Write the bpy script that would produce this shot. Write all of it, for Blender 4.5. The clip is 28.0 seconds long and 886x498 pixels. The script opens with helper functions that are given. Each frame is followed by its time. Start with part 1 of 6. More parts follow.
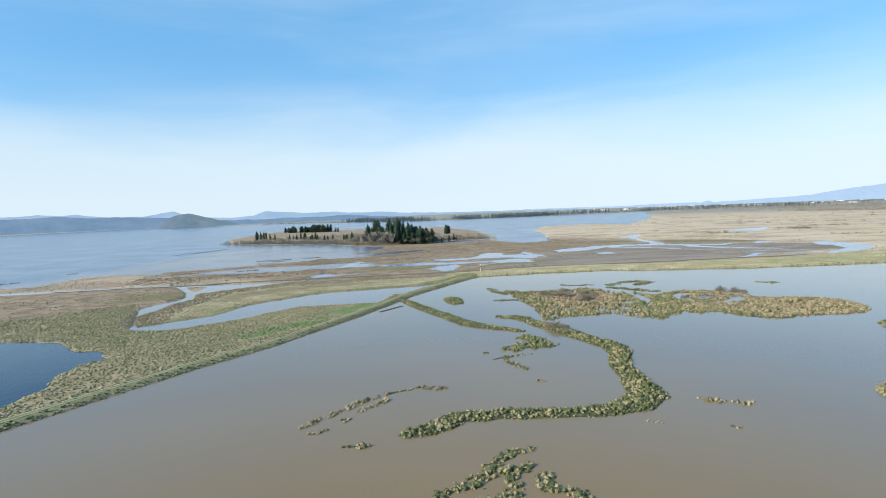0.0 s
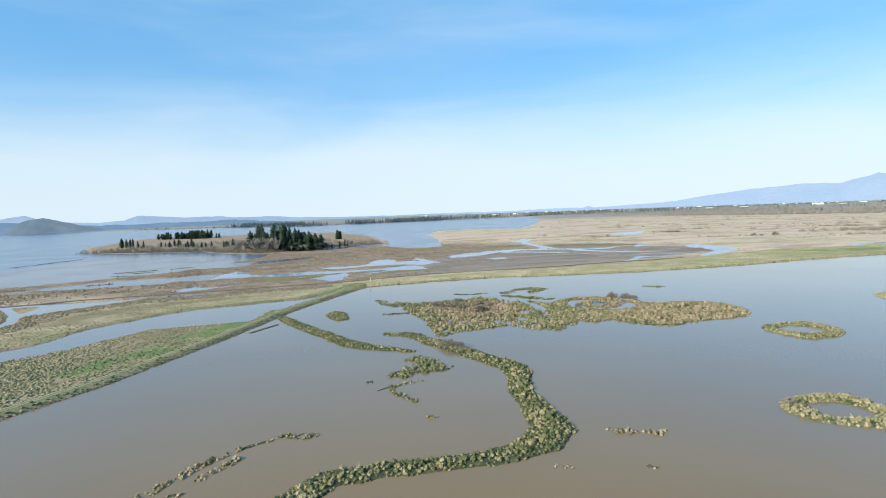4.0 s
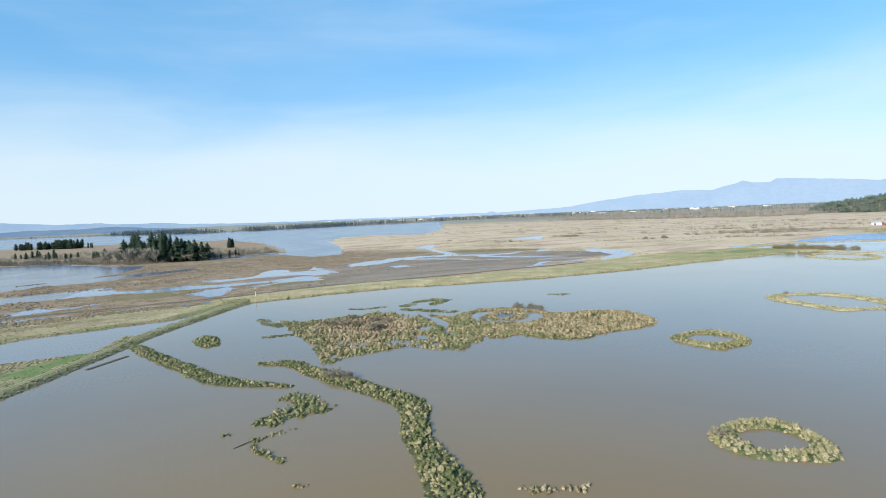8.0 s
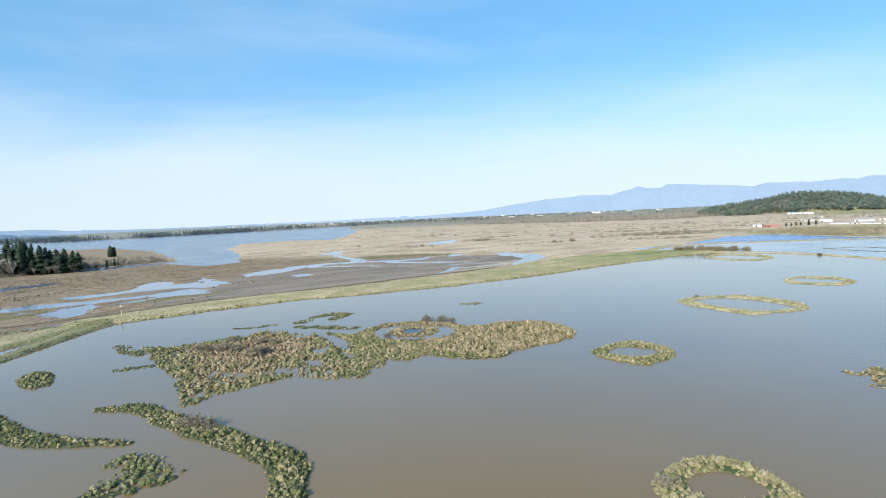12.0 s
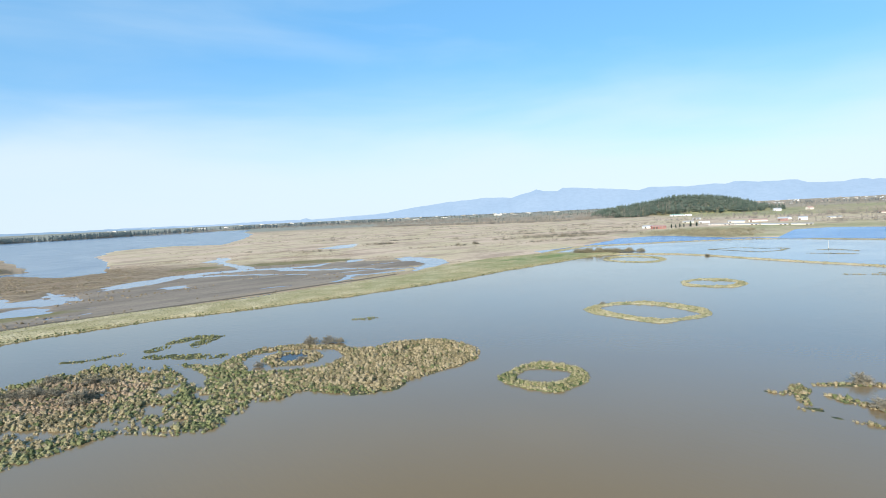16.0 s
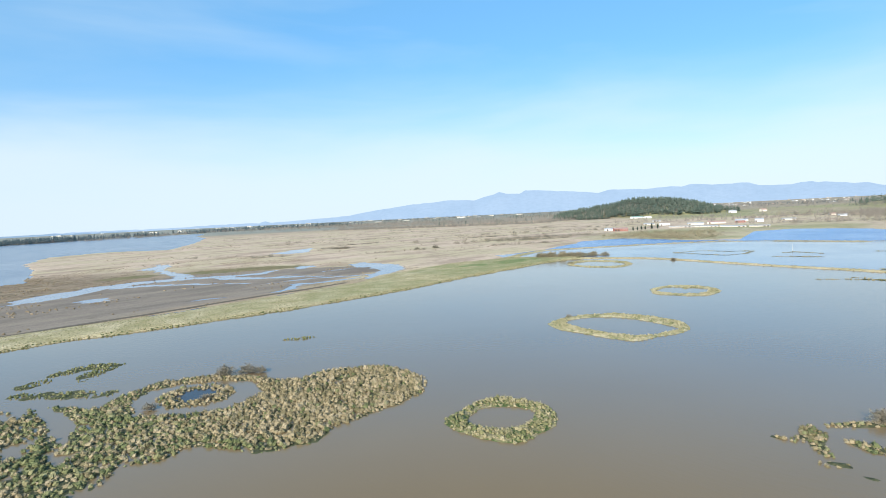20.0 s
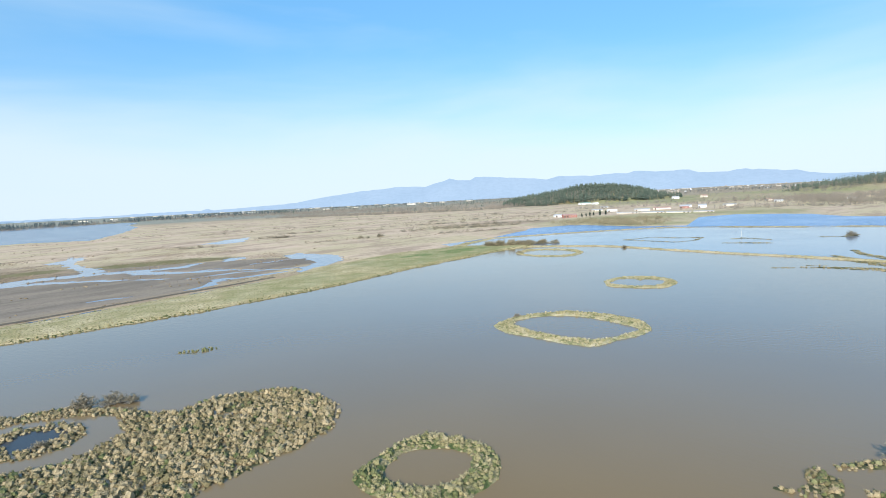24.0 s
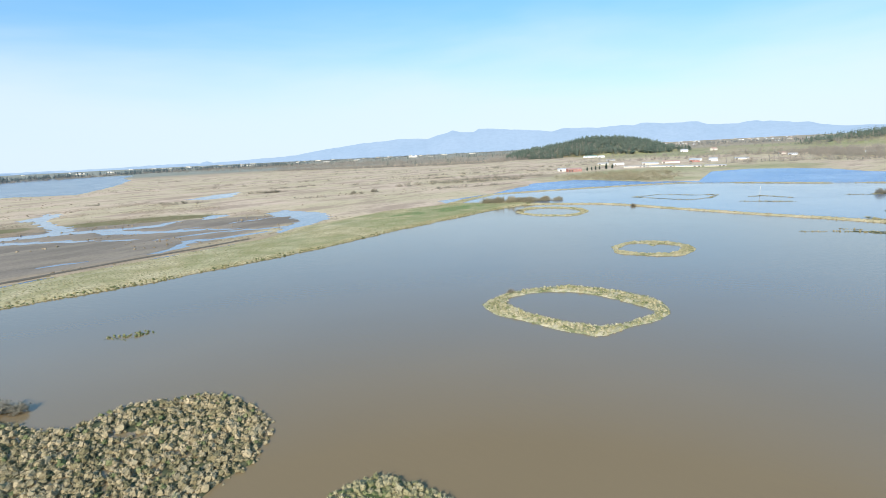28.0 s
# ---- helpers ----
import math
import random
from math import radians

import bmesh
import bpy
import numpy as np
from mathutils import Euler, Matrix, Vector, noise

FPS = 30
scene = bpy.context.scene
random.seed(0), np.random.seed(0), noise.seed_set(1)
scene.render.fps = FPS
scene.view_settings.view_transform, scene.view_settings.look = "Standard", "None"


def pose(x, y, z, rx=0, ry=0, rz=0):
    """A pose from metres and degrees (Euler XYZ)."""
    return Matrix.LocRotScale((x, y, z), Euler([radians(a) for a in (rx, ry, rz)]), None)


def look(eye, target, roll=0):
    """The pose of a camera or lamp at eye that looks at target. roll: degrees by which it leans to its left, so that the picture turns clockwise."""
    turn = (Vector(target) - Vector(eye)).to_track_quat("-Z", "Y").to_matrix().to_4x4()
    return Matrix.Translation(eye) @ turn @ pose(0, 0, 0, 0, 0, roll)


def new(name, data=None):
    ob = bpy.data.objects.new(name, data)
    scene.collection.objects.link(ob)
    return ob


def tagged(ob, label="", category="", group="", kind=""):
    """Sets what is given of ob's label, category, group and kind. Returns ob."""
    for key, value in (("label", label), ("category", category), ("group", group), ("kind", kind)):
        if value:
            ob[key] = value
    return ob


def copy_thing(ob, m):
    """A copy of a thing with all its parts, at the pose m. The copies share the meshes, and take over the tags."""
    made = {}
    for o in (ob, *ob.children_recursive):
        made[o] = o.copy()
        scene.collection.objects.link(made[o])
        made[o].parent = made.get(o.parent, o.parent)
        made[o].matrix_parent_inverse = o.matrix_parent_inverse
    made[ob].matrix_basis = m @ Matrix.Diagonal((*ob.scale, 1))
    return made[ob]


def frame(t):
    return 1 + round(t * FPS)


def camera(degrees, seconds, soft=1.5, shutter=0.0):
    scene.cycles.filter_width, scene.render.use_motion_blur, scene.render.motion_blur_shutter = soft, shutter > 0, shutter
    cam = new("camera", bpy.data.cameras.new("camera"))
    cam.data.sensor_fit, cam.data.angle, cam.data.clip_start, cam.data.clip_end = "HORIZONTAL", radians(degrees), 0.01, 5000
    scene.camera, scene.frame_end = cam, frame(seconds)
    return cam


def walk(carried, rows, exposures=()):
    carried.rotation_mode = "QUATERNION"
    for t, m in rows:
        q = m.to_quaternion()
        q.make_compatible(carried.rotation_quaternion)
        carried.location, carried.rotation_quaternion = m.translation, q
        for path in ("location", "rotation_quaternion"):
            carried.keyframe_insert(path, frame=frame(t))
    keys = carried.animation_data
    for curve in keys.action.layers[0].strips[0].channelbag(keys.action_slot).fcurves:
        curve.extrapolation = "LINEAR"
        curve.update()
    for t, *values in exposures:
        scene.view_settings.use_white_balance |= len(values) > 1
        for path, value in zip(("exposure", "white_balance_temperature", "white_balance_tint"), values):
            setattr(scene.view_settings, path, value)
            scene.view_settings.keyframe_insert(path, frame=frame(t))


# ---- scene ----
cam = camera(78.56, 28.0, soft=0.45)

# seconds, eye x y z, heading to the left of +y, pitch, roll
PATH = (
    (0.0, 0.00, 0.00, 40.42, 0.001, -4.159, -2.180),
    (0.5, 0.05, 2.19, 40.63, -4.070, -4.246, -2.074),
    (1.0, 0.36, 4.46, 40.68, -5.499, -4.260, -1.975),
    (1.5, 0.74, 7.06, 40.73, -5.895, -4.221, -2.029),
    (2.0, 1.34, 9.80, 40.61, -8.083, -4.207, -2.026),
    (2.5, 2.20, 12.52, 40.55, -8.449, -4.177, -2.004),
    (3.0, 2.90, 15.07, 40.48, -8.643, -4.107, -2.049),
    (3.5, 3.83, 17.60, 40.53, -9.633, -4.105, -2.054),
    (5.5, 8.05, 28.35, 40.16, -14.993, -3.913, -2.227),
    (6.0, 9.30, 30.45, 40.15, -15.655, -3.866, -2.255),
    (6.5, 10.67, 33.00, 40.17, -17.370, -3.907, -2.218),
    (7.0, 11.87, 35.73, 40.19, -20.225, -3.947, -2.189),
    (7.5, 13.24, 38.25, 40.30, -20.735, -3.918, -2.208),
    (8.0, 14.69, 40.83, 40.36, -20.952, -3.880, -2.237),
    (8.5, 16.13, 43.33, 40.35, -21.124, -3.843, -2.294),
    (9.0, 18.00, 46.00, 40.40, -21.237, -3.846, -2.341),
    (9.5, 19.38, 48.58, 40.24, -21.332, -3.784, -2.369),
    (10.0, 21.00, 51.00, 40.25, -22.385, -3.809, -2.406),
    (10.5, 22.65, 53.36, 40.15, -26.580, -3.897, -2.444),
    (11.0, 24.28, 55.71, 39.93, -29.933, -3.888, -2.412),
    (11.5, 25.87, 58.05, 39.88, -30.074, -3.877, -2.425),
    (12.0, 27.48, 60.22, 39.73, -30.123, -3.781, -2.411),
    (12.5, 29.59, 62.66, 39.77, -30.239, -3.798, -2.420),
    (13.0, 31.76, 65.06, 39.64, -33.564, -3.855, -2.401),
    (13.5, 33.95, 67.73, 39.78, -35.731, -3.925, -2.398),
    (15.5, 42.53, 76.06, 40.23, -35.801, -3.964, -2.388),
    (16.0, 44.85, 78.02, 40.03, -40.117, -3.966, -2.469),
    (16.5, 47.31, 80.07, 40.02, -40.857, -3.968, -2.464),
    (17.0, 49.81, 81.97, 39.98, -42.434, -3.951, -2.511),
    (17.5, 52.50, 83.90, 40.10, -42.766, -3.960, -2.519),
    (18.0, 55.12, 85.91, 40.00, -43.013, -3.917, -2.538),
    (18.5, 57.85, 87.83, 39.97, -43.245, -3.905, -2.588),
    (19.0, 60.47, 89.78, 39.87, -43.483, -3.864, -2.622),
    (19.5, 63.25, 91.84, 39.72, -43.667, -3.858, -2.606),
    (20.0, 65.87, 93.53, 39.89, -43.931, -3.856, -2.582),
    (20.5, 68.51, 95.22, 39.76, -44.057, -3.782, -2.704),
    (21.0, 71.35, 97.26, 39.74, -44.094, -3.760, -2.628),
    (21.5, 74.06, 99.02, 39.89, -47.571, -3.864, -2.600),
    (23.5, 85.56, 105.82, 39.14, -49.078, -3.939, -2.704),
    (24.0, 88.61, 107.47, 39.36, -48.991, -5.489, -2.711),
    (24.5, 91.60, 109.22, 39.42, -48.853, -8.072, -2.705),
    (25.0, 94.64, 110.83, 39.58, -48.721, -10.548, -2.731),
    (25.5, 97.57, 112.40, 39.66, -48.712, -10.538, -2.744),
    (26.0, 100.51, 113.96, 39.61, -48.672, -10.505, -2.784),
    (26.5, 103.50, 115.41, 39.48, -48.612, -10.440, -2.817),
    (27.0, 106.53, 116.93, 39.51, -48.533, -10.452, -2.757),
    (27.5, 109.36, 118.70, 39.42, -48.534, -10.404, -2.678),
    (28.0, 112.37, 120.20, 39.55, -48.427, -10.405, -2.649),
)
walk(cam, [(t, Matrix.Translation((x, y, z)) @ pose(0, 0, 0, 90 + p, 0, h) @ pose(0, 0, 0, 0, 0, r))
           for t, x, y, z, h, p, r in PATH], exposures=[(0.0, 0.45), (28.0, 0.45)])

# ---- sky and sun ----
SUN_AZ, SUN_EL = 246.0, 27.0          # compass bearing from +y clockwise, height, degrees
sky_world = bpy.data.worlds.new("sky")
scene.world = sky_world
sky_world.use_nodes = True
wt = sky_world.node_tree
wt.nodes.clear()


def wnode(kind, **values):
    n = wt.nodes.new(kind)
    for k, v in values.items():
        n.inputs[k.replace("_", " ")].default_value = v
    return n


sky = wt.nodes.new("ShaderNodeTexSky")
sky.sky_type, sky.sun_disc = "NISHITA", False
sky.sun_elevation, sky.sun_rotation = radians(SUN_EL), radians(SUN_AZ)
sky.altitude, sky.air_density, sky.dust_density, sky.ozone_density = 100, 1.0, 0.3, 3.0
coord = wt.nodes.new("ShaderNodeTexCoord")
flat = wt.nodes.new("ShaderNodeMapping")
flat.inputs["Scale"].default_value = (1.0, 1.0, 5.0)
flat.inputs["Rotation"].default_value = (0.05, 0.02, 0.4)
wt.links.new(coord.outputs["Generated"], flat.inputs["Vector"])
cirrus = wnode("ShaderNodeTexNoise", Scale=1.9, Detail=7.0, Roughness=0.5, Distortion=0.3)
wt.links.new(flat.outputs["Vector"], cirrus.inputs["Vector"])
cover = wt.nodes.new("ShaderNodeMapRange")
cover.inputs["From Min"].default_value, cover.inputs["From Max"].default_value = 0.44, 0.78
cover.inputs["To Max"].default_value = 0.3
wt.links.new(cirrus.outputs["Fac"], cover.inputs["Value"])
# the milky veil that thickens towards the skyline
split = wt.nodes.new("ShaderNodeSeparateXYZ")
wt.links.new(coord.outputs["Generated"], split.inputs["Vector"])
veil = wt.nodes.new("ShaderNodeMapRange")
veil.interpolation_type = "SMOOTHERSTEP"
for k, v in (("From Min", -0.12), ("From Max", 0.20), ("To Min", 0.96), ("To Max", 0.0)):
    veil.inputs[k].default_value = v
bank = wt.nodes.new("ShaderNodeMath")
bank.operation = "MULTIPLY_ADD"
bank.inputs[1].default_value = -0.22
wt.links.new(cirrus.outputs["Fac"], bank.inputs[0])
wt.links.new(split.outputs["Z"], bank.inputs[2])
wt.links.new(bank.outputs["Value"], veil.inputs["Value"])
total = wt.nodes.new("ShaderNodeMath")
total.operation, total.use_clamp = "MAXIMUM", True
wt.links.new(veil.outputs["Result"], total.inputs[0])
wt.links.new(cover.outputs["Result"], total.inputs[1])
blend = wt.nodes.new("ShaderNodeMixRGB")
blend.inputs["Color2"].default_value = (3.72, 4.44, 4.93, 1)
wt.links.new(total.outputs["Value"], blend.inputs["Fac"])
vivid = wnode("ShaderNodeHueSaturation", Saturation=1.2, Value=1.0)
wt.links.new(sky.outputs["Color"], vivid.inputs["Color"])
thin = wt.nodes.new("ShaderNodeMixRGB")
thin.inputs["Fac"].default_value, thin.inputs["Color2"].default_value = 0.6, (1.02, 2.68, 4.53, 1)
wt.links.new(vivid.outputs["Color"], thin.inputs["Color1"])
wt.links.new(thin.outputs["Color"], blend.inputs["Color1"])
# thin high cloud brightens the eastern sky a little
east_glow = wt.nodes.new("ShaderNodeMapRange")
for k, v in (("From Min", -0.5), ("From Max", 0.95), ("To Min", 0.145), ("To Max", 0.157)):
    east_glow.inputs[k].default_value = v
wt.links.new(split.outputs["X"], east_glow.inputs["Value"])
air = wnode("ShaderNodeBackground")
wt.links.new(east_glow.outputs["Result"], air.inputs["Strength"])
wt.links.new(blend.outputs["Color"], air.inputs["Color"])
wout = wt.nodes.new("ShaderNodeOutputWorld")
wt.links.new(air.outputs["Background"], wout.inputs["Surface"])

sun_light = bpy.data.lights.new("sun", "SUN")
sun_light.energy, sun_light.angle, sun_light.color = 5.0, radians(0.6), (1.0, 0.93, 0.855)
sun = new("sun", sun_light)
sun_way = Vector((math.sin(radians(SUN_AZ)) * math.cos(radians(SUN_EL)), math.cos(radians(SUN_AZ)) * math.cos(radians(SUN_EL)),
                  math.sin(radians(SUN_EL))))
sun.matrix_world = look(sun_way * 500, (0, 0, 0))

# ---- materials ----


class Mat:
    """A small node-tree writer."""

    def __init__(self, name, rough=0.8, spec=0.3):
        self.m = bpy.data.materials.new(name)
        self.m.use_nodes = True
        self.t = self.m.node_tree
        self.b = self.t.nodes["Principled BSDF"]
        self.b.inputs["Roughness"].default_value = rough
        self.b.inputs["Specular IOR Level"].default_value = spec
        self.co = self.t.nodes.new("ShaderNodeNewGeometry")
        self.ob = self.t.nodes.new("ShaderNodeObjectInfo")

    def link(self, a, b):
        self.t.links.new(a, b)

    def noise(self, scale, detail=4.0, rough=0.55, stretch=None, turn=0.0, distort=0.0):
        n = self.t.nodes.new("ShaderNodeTexNoise")
        n.inputs["Scale"].default_value, n.inputs["Detail"].default_value = scale, detail
        n.inputs["Roughness"].default_value, n.inputs["Distortion"].default_value = rough, distort
        src = self.co.outputs["Position"]
        if stretch:
            mp = self.t.nodes.new("ShaderNodeMapping")
            mp.inputs["Scale"].default_value = stretch
            mp.inputs["Rotation"].default_value = (0, 0, radians(turn))
            self.link(src, mp.inputs["Vector"])
            src = mp.outputs["Vector"]
        self.link(src, n.inputs["Vector"])
        return n.outputs["Fac"]

    def luck(self):
        """A chance number for each object and each loose piece of a joined mesh."""
        a = self.t.nodes.new("ShaderNodeMath")
        a.operation = "ADD"
        self.link(self.ob.outputs["Random"], a.inputs[0])
        self.link(self.co.outputs["Random Per Island"], a.inputs[1])
        f = self.t.nodes.new("ShaderNodeMath")
        f.operation = "FRACT"
        self.link(a.outputs[0], f.inputs[0])
        return f.outputs[0]

    def ramp(self, fac, stops):
        r = self.t.nodes.new("ShaderNodeValToRGB")
        while len(r.color_ramp.elements) < len(stops):
            r.color_ramp.elements.new(0.5)
        for e, (p, c) in zip(r.color_ramp.elements, stops):
            e.position, e.color = p, (*c, 1) if len(c) == 3 else c
        self.link(fac, r.inputs["Fac"])
        return r.outputs["Color"]

    def mix(self, fac, a, b, mode="MIX"):
        n = self.t.nodes.new("ShaderNodeMixRGB")
        n.blend_type = mode
        for i, v in (("Fac", fac), ("Color1", a), ("Color2", b)):
            if isinstance(v, (int, float)):
                n.inputs[i].default_value = v
            elif isinstance(v, tuple):
                n.inputs[i].default_value = (*v, 1)
            else:
                self.link(v, n.inputs[i])
        return n.outputs["Color"]

    def span(self, value, a, b, lo=0.0, hi=1.0):
        n = self.t.nodes.new("ShaderNodeMapRange")
        for k, v in (("From Min", a), ("From Max", b), ("To Min", lo), ("To Max", hi)):
            n.inputs[k].default_value = v
        self.link(value, n.inputs["Value"])
        return n.outputs["Result"]

    def zone(self, name):
        a = self.t.nodes.new("ShaderNodeAttribute")
        a.attribute_name = name
        return a.outputs["Fac"]

    def colour(self, c):
        if isinstance(c, tuple):
            self.b.inputs["Base Color"].default_value = (*c, 1)
        else:
            self.link(c, self.b.inputs["Base Color"])
        return self

    def bump(self, fac, strength, distance):
        n = self.t.nodes.new("ShaderNodeBump")
        n.inputs["Strength"].default_value, n.inputs["Distance"].default_value = strength, distance
        self.link(fac, n.inputs["Height"])
        self.link(n.outputs["Normal"], self.b.inputs["Normal"])
        return self


def water_mat(name, deep, silt, ripple, calm=0.2, spec=0.5, ior=1.33, lo=0.45, hi=0.8):
    w = Mat(name, 0.06, spec)
    w.b.inputs["IOR"].default_value = ior
    w.colour(w.mix(w.span(w.noise(0.012, 3), 0.35, 0.7), deep, silt))
    gust = w.span(w.noise(0.02, 3, distort=0.6), 0.40, 0.64, 0.5, 1.0)
    wave = w.noise(1.1, 3, 0.6, (1.0, 0.28, 1.0), 35)
    both = w.t.nodes.new("ShaderNodeMath")
    both.operation = "MULTIPLY"
    w.link(gust, both.inputs[0])
    w.link(wave, both.inputs[1])
    w.bump(both.outputs[0], ripple, 0.12)
    w.link(w.span(gust, 0.5, 1.0, calm, calm + 0.03), w.b.inputs["Roughness"])
    low = w.t.nodes.new("ShaderNodeLayerWeight")
    w.link(w.span(low.outputs["Facing"], lo, hi, 0.15 * spec, 2.0 * spec), w.b.inputs["Specular IOR Level"])
    return w.m


MUDDY = water_mat("muddy_water", (0.196, 0.14, 0.074), (0.212, 0.153, 0.083), 0.32, 0.08, 0.5, 1.5, 0.5, 0.9)
LAKE = water_mat("wind_ruffled_water", (0.088, 0.125, 0.185), (0.1, 0.132, 0.185), 1.0, 0.2, 0.29, 1.35)
CANAL = water_mat("grey_channel_water", (0.185, 0.165, 0.14), (0.21, 0.19, 0.165), 0.3, 0.1, 0.26, 1.36)
SILT = water_mat("pale_silty_bay_water", (0.17, 0.165, 0.165), (0.2, 0.19, 0.185), 0.8, 0.2, 0.14, 1.33)
SHEET = water_mat("shallow_marsh_water", (0.12, 0.15, 0.215), (0.14, 0.165, 0.22), 0.5, 0.12, 0.35, 1.4)
BASIN = water_mat("grey_blue_basin_water", (0.12, 0.165, 0.23), (0.14, 0.175, 0.225), 0.3, 0.1, 0.5, 1.5)
# the reflected sky's blue is put into this pond's base colour
BLUE = water_mat("sky_tinted_pond_water", (0.04, 0.155, 0.36), (0.055, 0.17, 0.37), 0.8, 0.2, 0.4, 1.4)
DARK = water_mat("dark_pool_water", (0.02, 0.03, 0.045), (0.06, 0.066, 0.07), 0.5, 0.1, 0.32, 1.33, 0.55, 0.98)


def reed_mat(name, stops):
    r = Mat(name, 0.75, 0.2)
    fine = r.noise(9.0, 3)
    tone = r.ramp(r.mix(0.35, r.luck(), r.span(r.noise(0.16, 2), 0.3, 0.7)), stops)
    r.colour(r.mix(r.span(fine, 0.3, 0.68, 0.0, 0.55), tone, (0.09, 0.075, 0.045)))
    r.bump(fine, 0.5, 0.08)
    return r.m


TAN_REED = reed_mat("dry_reed", [(0.0, (0.07, 0.078, 0.03)), (0.22, (0.195, 0.168, 0.082)), (0.58, (0.375, 0.305, 0.172)), (1.0, (0.52, 0.425, 0.262))])
MIX_REED = reed_mat("mixed_reed", [(0.0, (0.05, 0.08, 0.028)), (0.4, (0.12, 0.145, 0.05)), (0.62, (0.29, 0.26, 0.12)), (1.0, (0.43, 0.37, 0.21))])
GREEN_REED = reed_mat("green_sedge", [(0.0, (0.075, 0.105, 0.038)), (0.4, (0.15, 0.178, 0.066)), (0.7, (0.28, 0.275, 0.125)), (1.0, (0.42, 0.375, 0.21))])
LUSH_GRASS = reed_mat("lush_grass", [(0.0, (0.05, 0.14, 0.03)), (0.5, (0.08, 0.2, 0.045)), (1.0, (0.17, 0.25, 0.08))])
BROWN_REED = reed_mat("brown_reed", [(0.0, (0.19, 0.145, 0.09)), (0.5, (0.29, 0.225, 0.145)), (1.0, (0.38, 0.305, 0.205))])

DRY_REED = reed_mat("pink_tan_reed", [(0.0, (0.25, 0.175, 0.105)), (0.5, (0.39, 0.285, 0.18)), (1.0, (0.5, 0.385, 0.26))])
PALE_REED = reed_mat("pale_straw_grass", [(0.0, (0.16, 0.18, 0.075)), (0.3, (0.34, 0.32, 0.16)), (0.6, (0.47, 0.42, 0.25)), (1.0, (0.56, 0.5, 0.33))])
STRAW_REED = reed_mat("straw_grass", [(0.0, (0.17, 0.18, 0.075)), (0.3, (0.28, 0.26, 0.125)), (0.65, (0.37, 0.325, 0.18)), (1.0, (0.46, 0.405, 0.25))])


def soil_mat():
    s = Mat("marsh_soil", 0.85, 0.25)
    g = s.noise(0.9, 5)
    s.colour(s.ramp(g, [(0.3, (0.03, 0.032, 0.016)), (0.5, (0.062, 0.068, 0.03)), (0.7, (0.125, 0.115, 0.058))]))
    return s.bump(g, 0.6, 0.15).m


SOIL = soil_mat()


